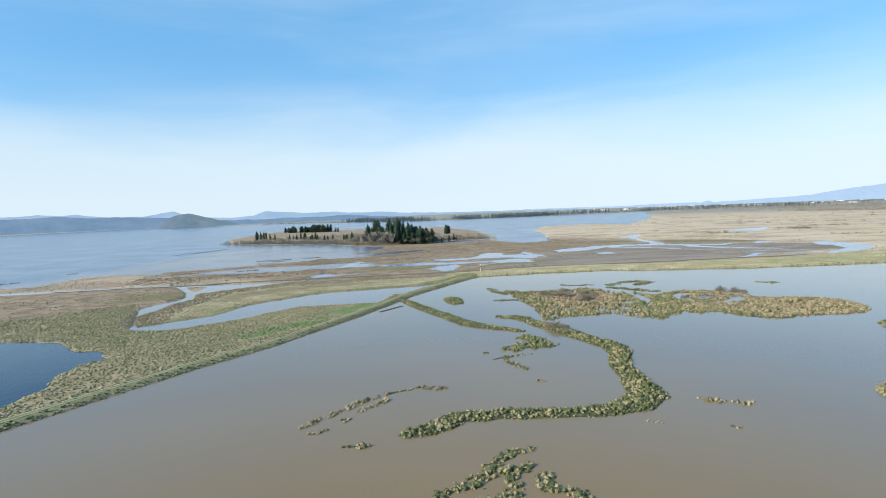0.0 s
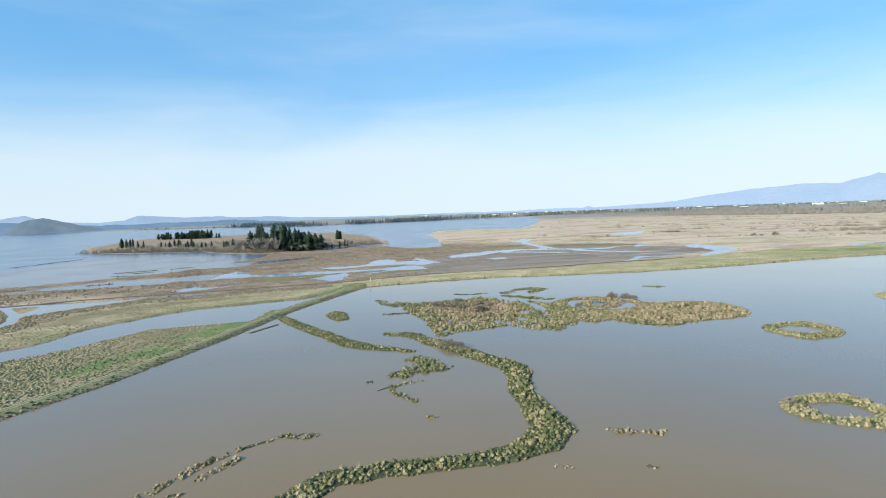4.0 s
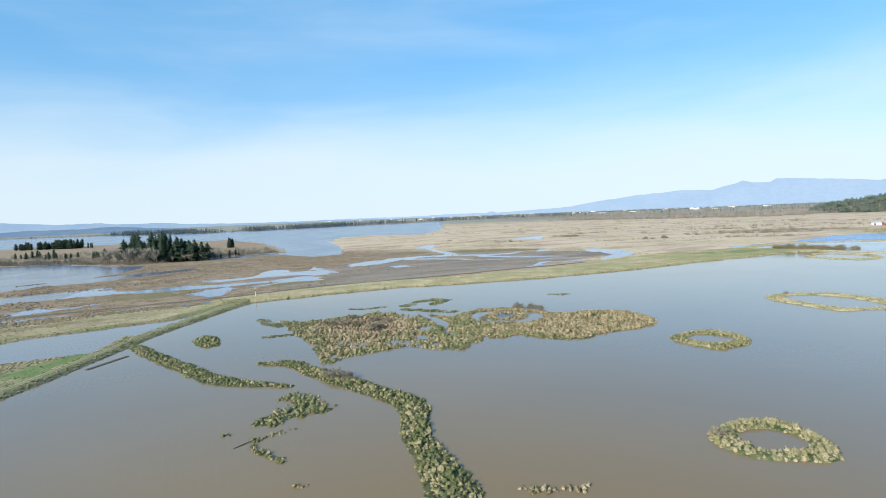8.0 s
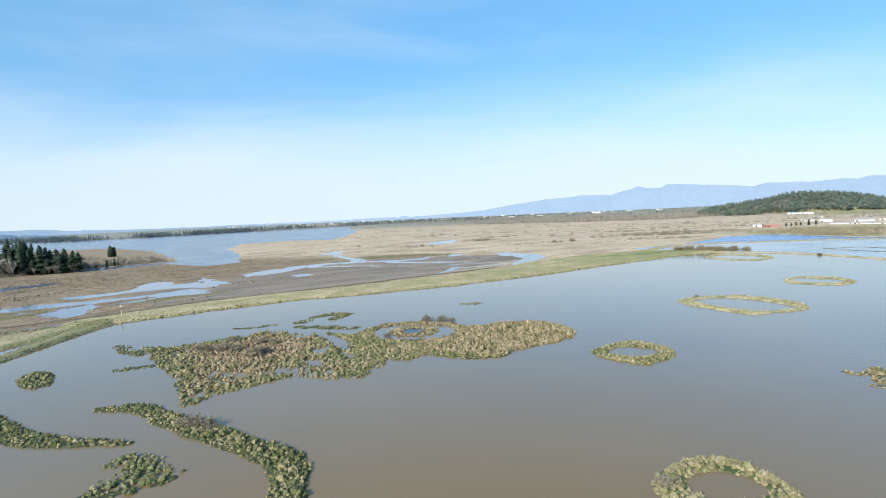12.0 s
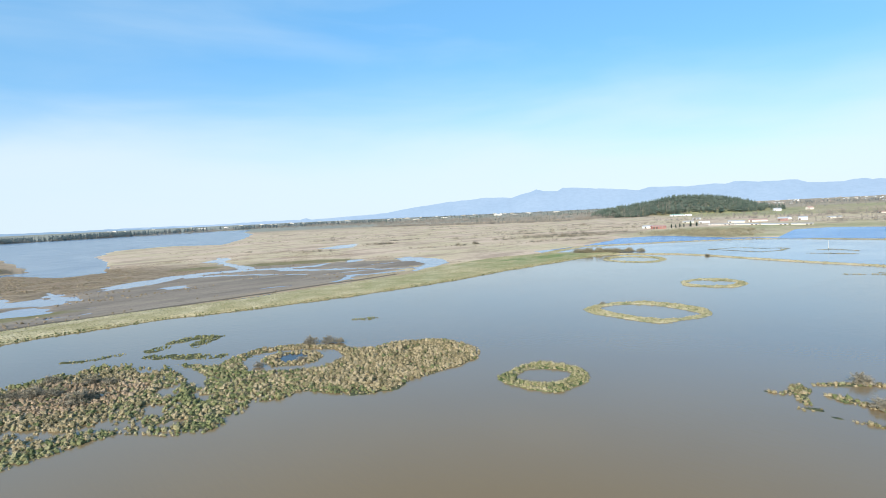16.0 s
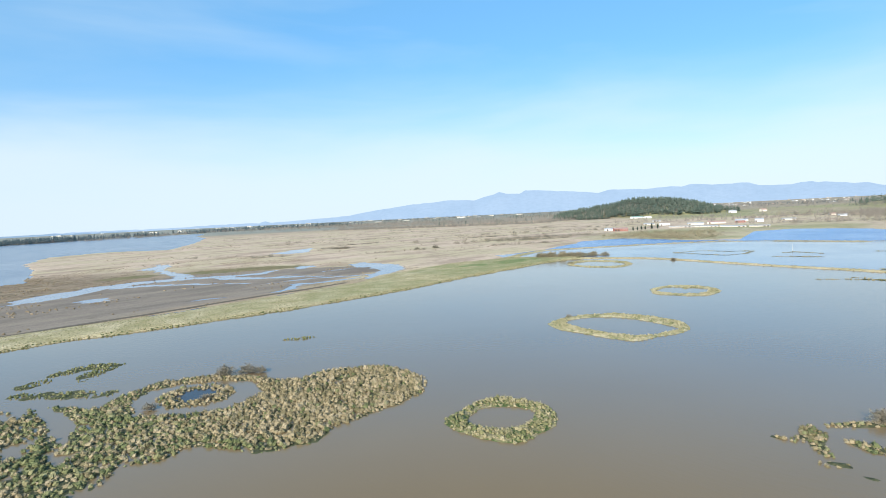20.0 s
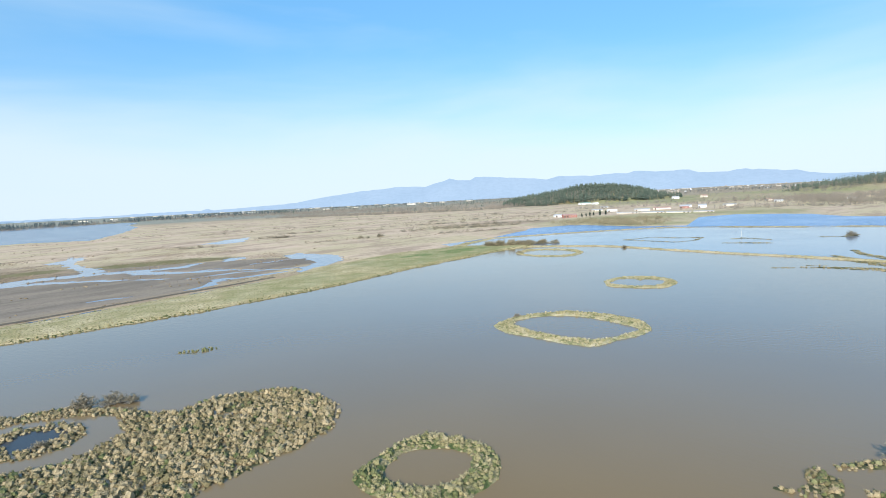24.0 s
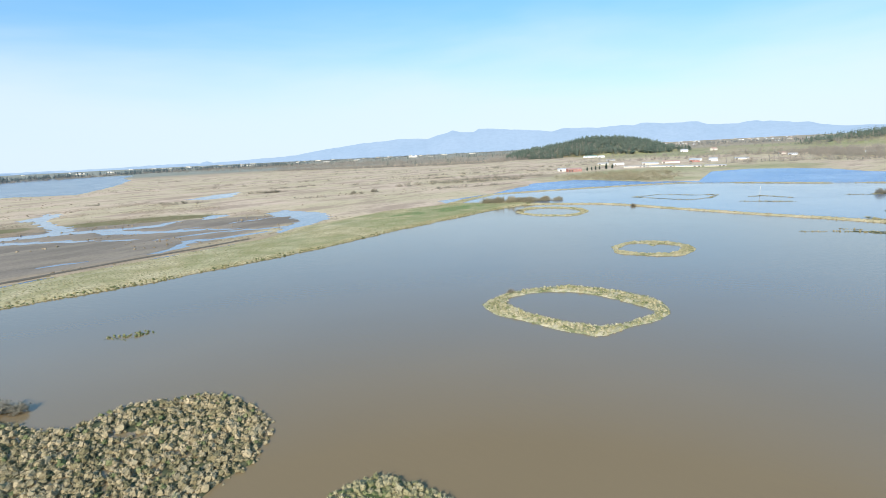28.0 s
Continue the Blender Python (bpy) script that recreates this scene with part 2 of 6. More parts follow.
def ground_mat():
    """Land cover: dry grass, brown reed marsh, green sward and bare mud, by zones; the far zone is paled as painted
    haze.
    """
    s = Mat("ground_cover", 0.9, 0.15)
    big, mid, fine = s.noise(0.012, 5), s.noise(0.09, 5), s.noise(0.9, 4)
    streak = s.noise(0.03, 5, 0.6, (0.55, 1.3, 1.0), -20)
    tan = s.mix(s.span(streak, 0.4, 0.62), (0.62, 0.475, 0.345), (0.54, 0.41, 0.29))
    tan = s.mix(s.span(big, 0.42, 0.6, 0, 0.8), tan, (0.51, 0.43, 0.26))
    tan = s.mix(s.span(mid, 0.52, 0.75, 0, 0.55), tan, (0.28, 0.21, 0.13))
    patch = s.noise(0.022, 6, 0.65, (0.5, 1.5, 1.0), 15)
    tan = s.mix(s.span(patch, 0.51, 0.6, 0, 0.75), tan, (0.36, 0.265, 0.19))
    tan = s.mix(s.span(patch, 0.46, 0.36, 0, 0.6), tan, (0.55, 0.45, 0.29))
    fleck = s.noise(0.11, 5, 0.7, (0.5, 1.3, 1.0), -12)
    tan = s.mix(s.span(fleck, 0.58, 0.68, 0, 0.75), tan, (0.24, 0.18, 0.125))
    brown = s.mix(s.span(streak, 0.38, 0.62), (0.3, 0.215, 0.14), (0.2, 0.145, 0.096))
    brown = s.mix(s.span(mid, 0.42, 0.62, 0, 0.8), brown, (0.34, 0.265, 0.17))
    clump = s.noise(0.2, 4, 0.65, (0.6, 1.3, 1.0), 10)
    brown = s.mix(s.span(clump, 0.5, 0.62, 0, 0.8), brown, (0.13, 0.105, 0.06))
    green = s.mix(s.span(mid, 0.35, 0.65), (0.35, 0.31, 0.15), (0.58, 0.48, 0.3))
    green = s.mix(s.span(fine, 0.4, 0.7, 0, 0.4), green, (0.12, 0.14, 0.05))
    mud = s.mix(s.span(streak, 0.4, 0.6), (0.2, 0.165, 0.128), (0.28, 0.23, 0.178))
    # paler streaks: the sheen of wet mud painted into the colour
    mud = s.mix(s.span(s.noise(0.05, 5, 0.6, (0.35, 1.5, 1.0), -25), 0.5, 0.62, 0, 0.6), mud, (0.3, 0.25, 0.185))
    mud = s.mix(s.span(s.noise(0.16, 5, 0.65, (0.4, 1.4, 1.0), 20), 0.58, 0.7, 0, 0.6), mud, (0.13, 0.108, 0.08))
    c = s.mix(s.zone("brown"), tan, brown)
    c = s.mix(s.zone("mud"), c, mud)
    c = s.mix(s.zone("olive"), c, s.mix(s.span(mid, 0.3, 0.7), (0.16, 0.145, 0.06), (0.23, 0.2, 0.1)))
    c = s.mix(s.zone("green"), c, green)
    lush = s.mix(s.span(fine, 0.3, 0.7), (0.085, 0.175, 0.045), (0.2, 0.24, 0.095))
    c = s.mix(s.zone("lush"), c, lush)
    # pale olive far fields, lightened with distance as haze put into the colour
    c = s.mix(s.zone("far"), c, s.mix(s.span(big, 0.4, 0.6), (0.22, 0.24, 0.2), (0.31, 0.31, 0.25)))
    c = s.mix(s.span(fine, 0.4, 0.75, 0, 0.3), c, (0.09, 0.07, 0.045))
    s.colour(c)
    return s.bump(fine, 0.7, 0.25).m


GROUND = ground_mat()

def bank_mat():
    s = Mat("grassy_bank", 0.85, 0.2)
    mid, fine = s.noise(0.35, 4), s.noise(2.2, 4)
    c = s.ramp(mid, [(0.36, (0.14, 0.155, 0.065)), (0.48, (0.3, 0.285, 0.155)), (0.6, (0.49, 0.43, 0.28))])
    s.colour(s.mix(s.span(fine, 0.4, 0.7, 0, 0.35), c, (0.14, 0.12, 0.06)))
    return s.bump(fine, 0.8, 0.2).m


BANK = bank_mat()


def ring_soil_mat():
    s = Mat("grass_grown_soil", 0.85, 0.2)
    mid, fine = s.noise(0.4, 4), s.noise(2.6, 4)
    c = s.ramp(mid, [(0.36, (0.055, 0.085, 0.028)), (0.46, (0.1, 0.13, 0.045)), (0.56, (0.24, 0.215, 0.115)), (0.66, (0.36, 0.31, 0.18))])
    s.colour(s.mix(s.span(fine, 0.4, 0.7, 0, 0.6), c, (0.045, 0.045, 0.022)))
    return s.bump(fine, 0.8, 0.2).m


RING_SOIL = ring_soil_mat()


def plain_mat(name, a, b, scale, rough_=0.8, spec=0.3, bump=0.3, dist=0.05):
    """Two tones of one surface, mixed by grain and a little chance from piece to piece."""
    s = Mat(name, rough_, spec)
    n = s.noise(scale, 5)
    s.colour(s.mix(s.mix(0.4, s.span(n, 0.35, 0.65), s.luck()), a, b))
    return s.bump(n, bump, dist).m


CONIFER = plain_mat("conifer_needles", (0.02, 0.036, 0.024), (0.05, 0.075, 0.045), 0.6, 0.8, 0.15)
# far trees in pale blue tones, with the distance haze put into the colour
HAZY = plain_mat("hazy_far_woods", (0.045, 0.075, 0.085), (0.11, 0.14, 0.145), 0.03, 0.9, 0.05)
WOODS = plain_mat("wooded_slope", (0.048, 0.082, 0.066), (0.165, 0.19, 0.14), 0.05, 0.85, 0.1)
TWIGS = plain_mat("bare_twigs", (0.19, 0.17, 0.14), (0.31, 0.28, 0.235), 0.4, 0.85, 0.1)
SHRUB = plain_mat("shrub_twigs", (0.175, 0.155, 0.11), (0.3, 0.268, 0.195), 0.9, 0.85, 0.1)
WILLOW = plain_mat("willow_scrub", (0.2, 0.178, 0.11), (0.34, 0.3, 0.2), 0.9, 0.85, 0.1)
BARK = plain_mat("bark", (0.09, 0.07, 0.055), (0.17, 0.14, 0.11), 3.0, 0.9, 0.1)
GRAVEL = plain_mat("pale_track", (0.30, 0.27, 0.17), (0.42, 0.38, 0.26), 1.4, 0.9, 0.1)
ASPHALT = plain_mat("old_road", (0.1, 0.085, 0.065), (0.16, 0.135, 0.1), 0.8, 0.9, 0.15)
STONE = plain_mat("bank_stone", (0.07, 0.06, 0.05), (0.17, 0.15, 0.12), 2.5, 0.85, 0.25)
TIMBER = plain_mat("weathered_timber", (0.06, 0.05, 0.042), (0.14, 0.12, 0.1), 4.0, 0.85, 0.2)
WHITE = plain_mat("white_paint", (0.7, 0.7, 0.67), (0.82, 0.81, 0.78), 0.5, 0.6, 0.3, 0.1)
CREAM = plain_mat("cream_cladding", (0.6, 0.55, 0.45), (0.72, 0.67, 0.56), 0.5, 0.7, 0.3, 0.1)
REDWALL = plain_mat("red_barn_boards", (0.3, 0.13, 0.1), (0.38, 0.18, 0.14), 0.6, 0.75, 0.25, 0.2)
GREYROOF = plain_mat("grey_sheet_roof", (0.3, 0.31, 0.32), (0.46, 0.47, 0.48), 0.4, 0.5, 0.4, 0.1)
REDROOF = plain_mat("rust_red_roof", (0.33, 0.21, 0.175), (0.4, 0.27, 0.225), 0.4, 0.6, 0.3, 0.1)
GREENROOF = plain_mat("green_sheet_roof", (0.2, 0.33, 0.27), (0.3, 0.42, 0.36), 0.4, 0.5, 0.35, 0.1)
PANE = plain_mat("dark_window_glass", (0.03, 0.035, 0.045), (0.05, 0.06, 0.075), 0.5, 0.1, 0.5, 0.0)


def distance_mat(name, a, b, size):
    """A far backdrop: the haze of miles of air is put in as glow."""
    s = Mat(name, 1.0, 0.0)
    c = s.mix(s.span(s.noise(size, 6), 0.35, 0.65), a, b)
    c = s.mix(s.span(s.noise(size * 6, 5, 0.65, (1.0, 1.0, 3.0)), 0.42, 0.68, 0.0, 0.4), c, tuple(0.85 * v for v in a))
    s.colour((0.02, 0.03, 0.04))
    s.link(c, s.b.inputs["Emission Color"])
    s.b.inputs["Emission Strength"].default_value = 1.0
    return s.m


FAR_BLUE = distance_mat("hazy_far_range", (0.325, 0.45, 0.615), (0.355, 0.48, 0.645), 0.004)
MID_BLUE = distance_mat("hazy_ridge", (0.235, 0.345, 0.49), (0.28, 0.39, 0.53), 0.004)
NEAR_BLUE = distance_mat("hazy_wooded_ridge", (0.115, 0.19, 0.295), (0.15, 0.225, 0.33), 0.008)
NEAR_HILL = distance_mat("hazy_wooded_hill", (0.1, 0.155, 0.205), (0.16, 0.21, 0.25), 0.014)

# ---- helpers for shapes ----


def part(name, mesh, material, parent=None, label="", at=(0, 0, 0)):
    ob = new(name, mesh)
    if material and not mesh.materials:
        mesh.materials.append(material)
    if parent:
        ob.parent = parent
    ob.location = at
    return tagged(ob, label)


def solid(name, verts, faces, smooth=False):
    me = bpy.data.meshes.new(name)
    me.from_pydata([tuple(map(float, v)) for v in verts], [], [tuple(map(int, f)) for f in faces])
    if smooth:
        me.polygons.foreach_set("use_smooth", [True] * len(me.polygons))
    me.update()
    return me


def tri_mesh(name, verts, tris, smooth=True):
    """A mesh of many triangles, from arrays."""
    me = bpy.data.meshes.new(name)
    n = len(tris)
    me.vertices.add(len(verts))
    me.vertices.foreach_set("co", np.asarray(verts, np.float32).ravel())
    me.loops.add(3 * n)
    me.loops.foreach_set("vertex_index", np.asarray(tris, np.int32).ravel())
    me.polygons.add(n)
    me.polygons.foreach_set("loop_start", np.arange(0, 3 * n, 3, dtype=np.int32))
    me.polygons.foreach_set("use_smooth", np.full(n, smooth))
    me.update(calc_edges=True)
    return me


def speckle(x, y, size, seed=0):
    """Smooth chance between 0 and 1 with patches of that size in metres."""
    x, y = np.asarray(x) / size, np.asarray(y) / size
    xi, yi = np.floor(x).astype(np.int64), np.floor(y).astype(np.int64)
    fx, fy = x - xi, y - yi
    fx, fy = fx * fx * (3 - 2 * fx), fy * fy * (3 - 2 * fy)

    def h(a, b):
        n = (a * 374761393 + b * 668265263 + seed * 974634777) & 0x7FFFFFFF
        n = ((n ^ (n >> 13)) * 1274126177) & 0x7FFFFFFF
        return ((n ^ (n >> 16)) & 0xFFFF) / 65535.0
    top = h(xi, yi) * (1 - fx) + h(xi + 1, yi) * fx
    low = h(xi, yi + 1) * (1 - fx) + h(xi + 1, yi + 1) * fx
    return top * (1 - fy) + low * fy


def rough(x, y, size, seed=0, octaves=4):
    out, amp, tot = 0, 1.0, 0
    for o in range(octaves):
        out = out + amp * speckle(x, y, size / 2**o, seed + o)
        tot, amp = tot + amp, amp * 0.55
    return out / tot


def band(x, y, pts):
    """How far inside a bank that runs along (x, y, half width) points; negative outside."""
    best = np.full(np.shape(x), -1e9)
    for (ax, ay, ar), (bx, by, br) in zip(pts, pts[1:]):
        dx, dy = bx - ax, by - ay
        s = np.clip(((x - ax) * dx + (y - ay) * dy) / max(dx * dx + dy * dy, 1e-6), 0, 1)
        best = np.maximum(best, ar + (br - ar) * s - np.hypot(x - ax - s * dx, y - ay - s * dy))
    return best


def area(x, y, pts):
    """How far inside a closed outline; negative outside."""
    d, inside = np.full(np.shape(x), 1e9), np.zeros(np.shape(x), bool)
    for (ax, ay), (bx, by) in zip(pts, pts[1:] + pts[:1]):
        dx, dy = bx - ax, by - ay
        s = np.clip(((x - ax) * dx + (y - ay) * dy) / max(dx * dx + dy * dy, 1e-6), 0, 1)
        d = np.minimum(d, np.hypot(x - ax - s * dx, y - ay - s * dy))
        if ay != by:
            inside ^= ((ay > y) != (by > y)) & (x < dx * (y - ay) / dy + ax)
    return np.where(inside, d, -d)


def oval(x, y, cx, cy, a, b, turn=0.0):
    c, s = math.cos(radians(turn)), math.sin(radians(turn))
    u, v = (x - cx) * c + (y - cy) * s, -(x - cx) * s + (y - cy) * c
    return (1 - np.sqrt((u / a) ** 2 + (v / b) ** 2)) * min(a, b)


# ---- ground, water, dikes ----
LEFT_DIKE = [(-189, -90.5, 3.5), (-140, 2.5, 3.5), (-91, 107.5, 3.5), (-82, 124.5, 3.5), (-70.5, 146.5, 3.5), (-57, 167.5, 3.5), (-36, 212.5, 3.5),
             (-16.5, 260.5, 3.5), (1.5, 294.5, 4), (14, 322, 7)]
RIGHT_DIKE = [(14, 330, 12), (60, 340, 15), (100, 341, 15), (140, 334, 17), (190, 334, 22), (255, 337, 24), (300, 350, 30), (360, 356, 33),
              (400, 350, 26), (425, 332, 12)]
CROSS_DIKE = [(425, 332, 6), (436, 303, 3), (445, 275, 2.6), (443, 255, 2.6), (433, 220, 2.6), (423, 182, 2.6), (418, 151, 2.6), (412, 128, 3),
              (404, 100, 3), (390, 40, 3)]
FAR_DIKE = [(400, 372, 6), (440, 385, 4), (487, 393, 3), (533, 362, 3), (565, 338, 3), (602, 306, 3), (624, 283, 3), (630, 228, 3),
            (631, 180, 3), (639, 128, 3), (640, 20, 3)]
REEDS = [(-230, -90), (-190, -90), (-92, 108), (-58, 168), (-14, 262), (-25, 262), (-30, 240), (-66, 237), (-84, 210), (-102, 196), (-118, 199),
         (-128, 222), (-137, 240), (-149, 261), (-175, 238), (-230, 190), (-420, 60)]
SPIT = [(14, 318), (-11, 288), (-59, 277), (-73, 265), (-90, 246), (-96, 222), (-118, 204), (-131, 226), (-130, 262), (-132, 290), (-95, 322), (-40, 329), (10, 332)]
MARSH = [(20, 330), (-40, 334), (-92, 330), (-123, 323), (-165, 331), (-264, 325), (-480, 300), (-480, 340), (-340, 350), (-264, 345), (-270, 403), (-228, 407),
         (-168, 438), (-115, 478), (-95, 518), (-70, 560), (-66, 636), (-20, 660), (60, 670), (90, 606), (121, 612), (147, 761), (152, 900),
         (200, 1060), (286, 1098), (347, 1010), (458, 1215), (608, 1560), (690, 1850), (784, 2045), (900, 2400), (3000, 2700), (3000, 900),
         (930, 440), (800, 450), (690, 420), (635, 436), (547, 408), (487, 397), (430, 404), (410, 378), (330, 370), (100, 350)]
BROWNS = [(-480, 300), (-264, 310), (-170, 328), (-142, 318), (-136, 270), (-139, 240), (-175, 236), (-230, 190), (-420, 60), (-600, 200)]
TREE_ISLAND = [(-310, 800), (-225, 752), (-157, 722), (-100, 650), (-66, 625), (0, 690), (75, 705), (70, 800), (60, 1000), (0, 1250), (-200, 1330), (-420, 1330), (-390, 980)]
POOLS = [
    [(-90, 356), (-82, 367), (-64, 363), (-52, 370), (-51, 358), (-63, 350), (-76, 346), (-86, 343)], [(-24, 396), (-13, 379), (-2, 392), (11, 398), (15, 380), (10, 357), (0, 349), (-8, 361)],
    [(-12, 444), (4, 445), (22, 450), (35, 484), (50, 499), (55, 460), (68, 467), (77, 440), (82, 417), (66, 420), (37, 435), (14, 426), (0, 416)],
    [(93, 488), (121, 507), (150, 516), (137, 484), (107, 462)], [(119, 437), (126, 453), (138, 451), (146, 453), (139, 432), (128, 432)],
    [(69, 493), (75, 497), (79, 461), (87, 430), (82, 424), (73, 436), (67, 460)],
    [(316, 475), (338, 479), (343, 453), (339, 428), (326, 403), (312, 389), (297, 383), (283, 379), (266, 371), (268, 382), (284, 392), (301, 407), (311, 430), (311, 448)],
    [(206, 580), (217, 581), (220, 549), (217, 518), (203, 508), (195, 513), (201, 540), (202, 558)], [(205, 650), (224, 655), (244, 682), (248, 669), (232, 630), (217, 609), (204, 622)],
    [(354, 706), (374, 707), (417, 738), (449, 740), (397, 663), (369, 667)], [(275, 487), (297, 509), (306, 496), (292, 479), (279, 476)],
    [(-15, 590), (4, 572), (20, 576), (18, 566), (-10, 574)], [(-130, 425), (-60, 450), (-55, 440), (-120, 405)], [(-160, 500), (-20, 560), (-10, 540), (-90, 480)]]
STREAMS = [[(292, 389, 3), (275, 398, 4), (256, 411, 4.5), (241, 416, 3.5), (222, 417, 2)], [(280, 381, 3), (258, 386, 4.5), (244, 388, 5.5), (230, 392, 6), (217, 380, 6), (206, 372, 3)],
           [(270, 407, 3), (250, 437, 6), (234, 448, 7), (221, 475, 8), (215, 496, 4)], [(227, 415, 2), (210, 438, 4), (190, 468, 6), (170, 492, 8), (157, 495, 9)],
           [(266, 495, 5), (248, 483, 8), (231, 491, 9), (212, 499, 10), (195, 508, 11), (172, 515, 12), (152, 511, 13), (135, 495, 11), (118, 481, 11), (98, 468, 4)],
           [(238, 688, 4), (215, 605, 6), (208, 552, 7)], [(63, 373, 3), (79, 372, 1.5)], [(80, 392, 2), (96, 390, 1.6)], [(14, 384, 2.5), (24, 385, 3), (41, 396, 3), (59, 397, 2)],
           [(143, 392, 1.6), (153, 391, 1.6)], [(166, 385, 2), (180, 381, 2)], [(104, 440, 1.5), (112, 441, 1.5)], [(240, 448, 2), (272, 445, 3), (306, 443, 4)]]
MUDFLAT = [(40, 352), (110, 354), (200, 366), (262, 384), (320, 404), (340, 440), (280, 490), (220, 540), (160, 520), (90, 480), (30, 430), (20, 380)]
EAST_LAND = [(600, 430), (660, 405), (650, 362), (636, 319), (650, 275), (798, 305), (849, 278), (848, 222), (842, 198), (783, 158), (778, 133), (770, -60),
             (1200, -800), (4900, -3000), (4900, 2700), (3000, 2700), (900, 2400), (900, 900), (780, 470)]
NORTH_LAND = [(-4900, 1500), (-3000, 1900), (-1800, 2260), (-1600, 2780), (-1090, 2800), (-366, 2400), (-73, 2080), (335, 2180), (618, 2380), (830, 2180), (900, 2350),
              (4900, 2600), (4900, 4900), (-4900, 4900)]


def steps(lo, hi, fine, least, most, grow=1.018):
    out = list(np.arange(lo, hi, fine))
    d, v = fine, lo
    while v > least:
        d *= grow
        v -= d
        out.insert(0, v)
    d, v = fine, out[-1]
    while v < most:
        d *= grow
        v += d
        out.append(v)
    return np.array(out)


def hills(x, y):
    """The height of the far land above the flats."""
    def mound(cx, cy, a, b, turn, top):
        return top * np.clip(oval(x, y, cx, cy, a, b, turn) / min(a, b), 0, 1) ** 0.8
    out = np.clip((x - 1250) / 3000, 0, 1) ** 1.3 * 24 * np.clip(1.3 - y / 2600, 0, 1)
    out = np.maximum(out, mound(1690, 905, 250, 200, -63, 40) + mound(1820, 830, 200, 160, -63, 22))
    out = np.maximum(out, mound(2350, -70, 560, 400, -65, 58))
    return out


def land(x, y):
    """Height of the ground and its cover zones (brown, mud, green), with a distance mask for painted haze."""
    rag = (rough(x, y, 26, 3) - 0.5) * 14
    small = (rough(x, y, 7, 9, 3) - 0.5) * 4
    ld, rd, cd, fd = band(x, y, LEFT_DIKE), band(x, y, RIGHT_DIKE), band(x, y, CROSS_DIKE), band(x, y, FAR_DIKE)
    reeds, spit, marsh = area(x, y, REEDS), area(x, y, SPIT), area(x, y, MARSH)
    isle, east, north = area(x, y, TREE_ISLAND), area(x, y, EAST_LAND), area(x, y, NORTH_LAND)
    wet = np.full(np.shape(x), -1e9)
    for p in POOLS:
        wet = np.maximum(wet, area(x, y, p))
    for p in STREAMS:
        wet = np.maximum(wet, band(x, y, p) * 1.3)
    wet = wet - 2.0 + rag * 0.15 + small * 0.5 + (rough(x * 0.35 + y * 0.1, y * 1.3 - x * 0.15, 6.0, 17, 4) - 0.5) * 15
    # shallow swales that lie in the marsh between island and road
    zone = np.clip((620 - y) / 200, 0, 1) * np.clip((y - 345) / 60, 0, 1) * np.clip((130 - x) / 70, 0, 1)
    swale = (rough(x * 0.55 - y * 0.12, y * 1.5 + x * 0.2, 60, 31, 5) - 0.585 + 0.065 * zone + 0.2 * (rough(x * 0.4 + y * 0.05, y * 1.5, 15, 77, 3) - 0.5)) * 60 - 40 * (1 - zone)
    browns = area(x, y, BROWNS) + rag
    canal = band(x, y, [(-480, 312, 3.5), (-264, 320, 4), (-218, 324, 4), (-171, 329, 5), (-123, 321, 4.5), (-96, 326, 1)]) + small * 0.3
    creek = band(x, y, [(-133, 226, 1.6), (-131, 240, 1.8), (-132, 254, 1.6), (-129, 272, 2.2), (-140, 296, 1.8), (-160, 326, 2.4)]) + small * 0.3
    dark = area(x, y, [(-190, 180), (-155, 187), (-143, 187), (-129, 181), (-117, 168), (-106, 167), (-100, 158), (-104, 152), (-105, 144), (-98, 131), (-98.5, 121), (-100, 115), (-130, 60), (-260, 60)]) + small * 1.2 + rag * 0.2 - 1
    flat = np.maximum.reduce([reeds, spit + small * 0.5, np.minimum(marsh + rag, -np.maximum(wet, swale)), browns, isle + rag, east, north])
    flat = np.minimum(flat, -np.maximum.reduce([canal, creek, dark]))
    h = np.clip(flat * 0.16, -1.0, 0.32 + 0.25 * np.clip(flat / 30, 0, 1)) + np.where(flat > 0, 0.10 * (small / 4), 0)
    h = np.maximum(h, np.clip(ld * 0.45, -1, 0.9) + 0.04 * small)
    h = np.maximum(h, np.clip((rd + small * 0.8) * 0.3, -1, 0.8 + 0.02 * rd))
    h = np.maximum(h, np.maximum(np.clip((cd + small * 0.3) * 0.35, -1, 0.7), np.clip((fd + small * 0.3) * 0.35, -1, 0.7)))
    h = h + hills(x, y)
    mud = np.clip((area(x, y, MUDFLAT) + rag) / 8, 0, 1) * np.clip(1 - (rd + 2) / 3, 0, 1)
    green = np.clip(np.maximum.reduce([ld + 1, np.minimum(rd + 2 + small, 4), cd + 2, fd + 2]) / 3, 0, 1)
    green = np.maximum(green, np.clip((reeds + 2) / 6, 0, 1) * 0.3)
    green = np.maximum(green, np.clip(np.minimum(spit, 25 - np.abs(spit)) / 8, 0, 1) * 0.6)
    field = np.clip(np.maximum(oval(x, y, 1900, 480, 700, 330, -20), oval(x, y, 1150, 250, 330, 110, -15)) / 60, 0, 1)
    green = np.maximum(green, field * np.clip(rough(x, y, 160, 77) * 2.2 - 0.5, 0, 1))
    brown = np.clip((420 + 120 * (rough(x, y, 150, 5) - 0.5) * 4 - y) / 160, 0, 1) * np.clip((310 - x) / 80, 0, 1)
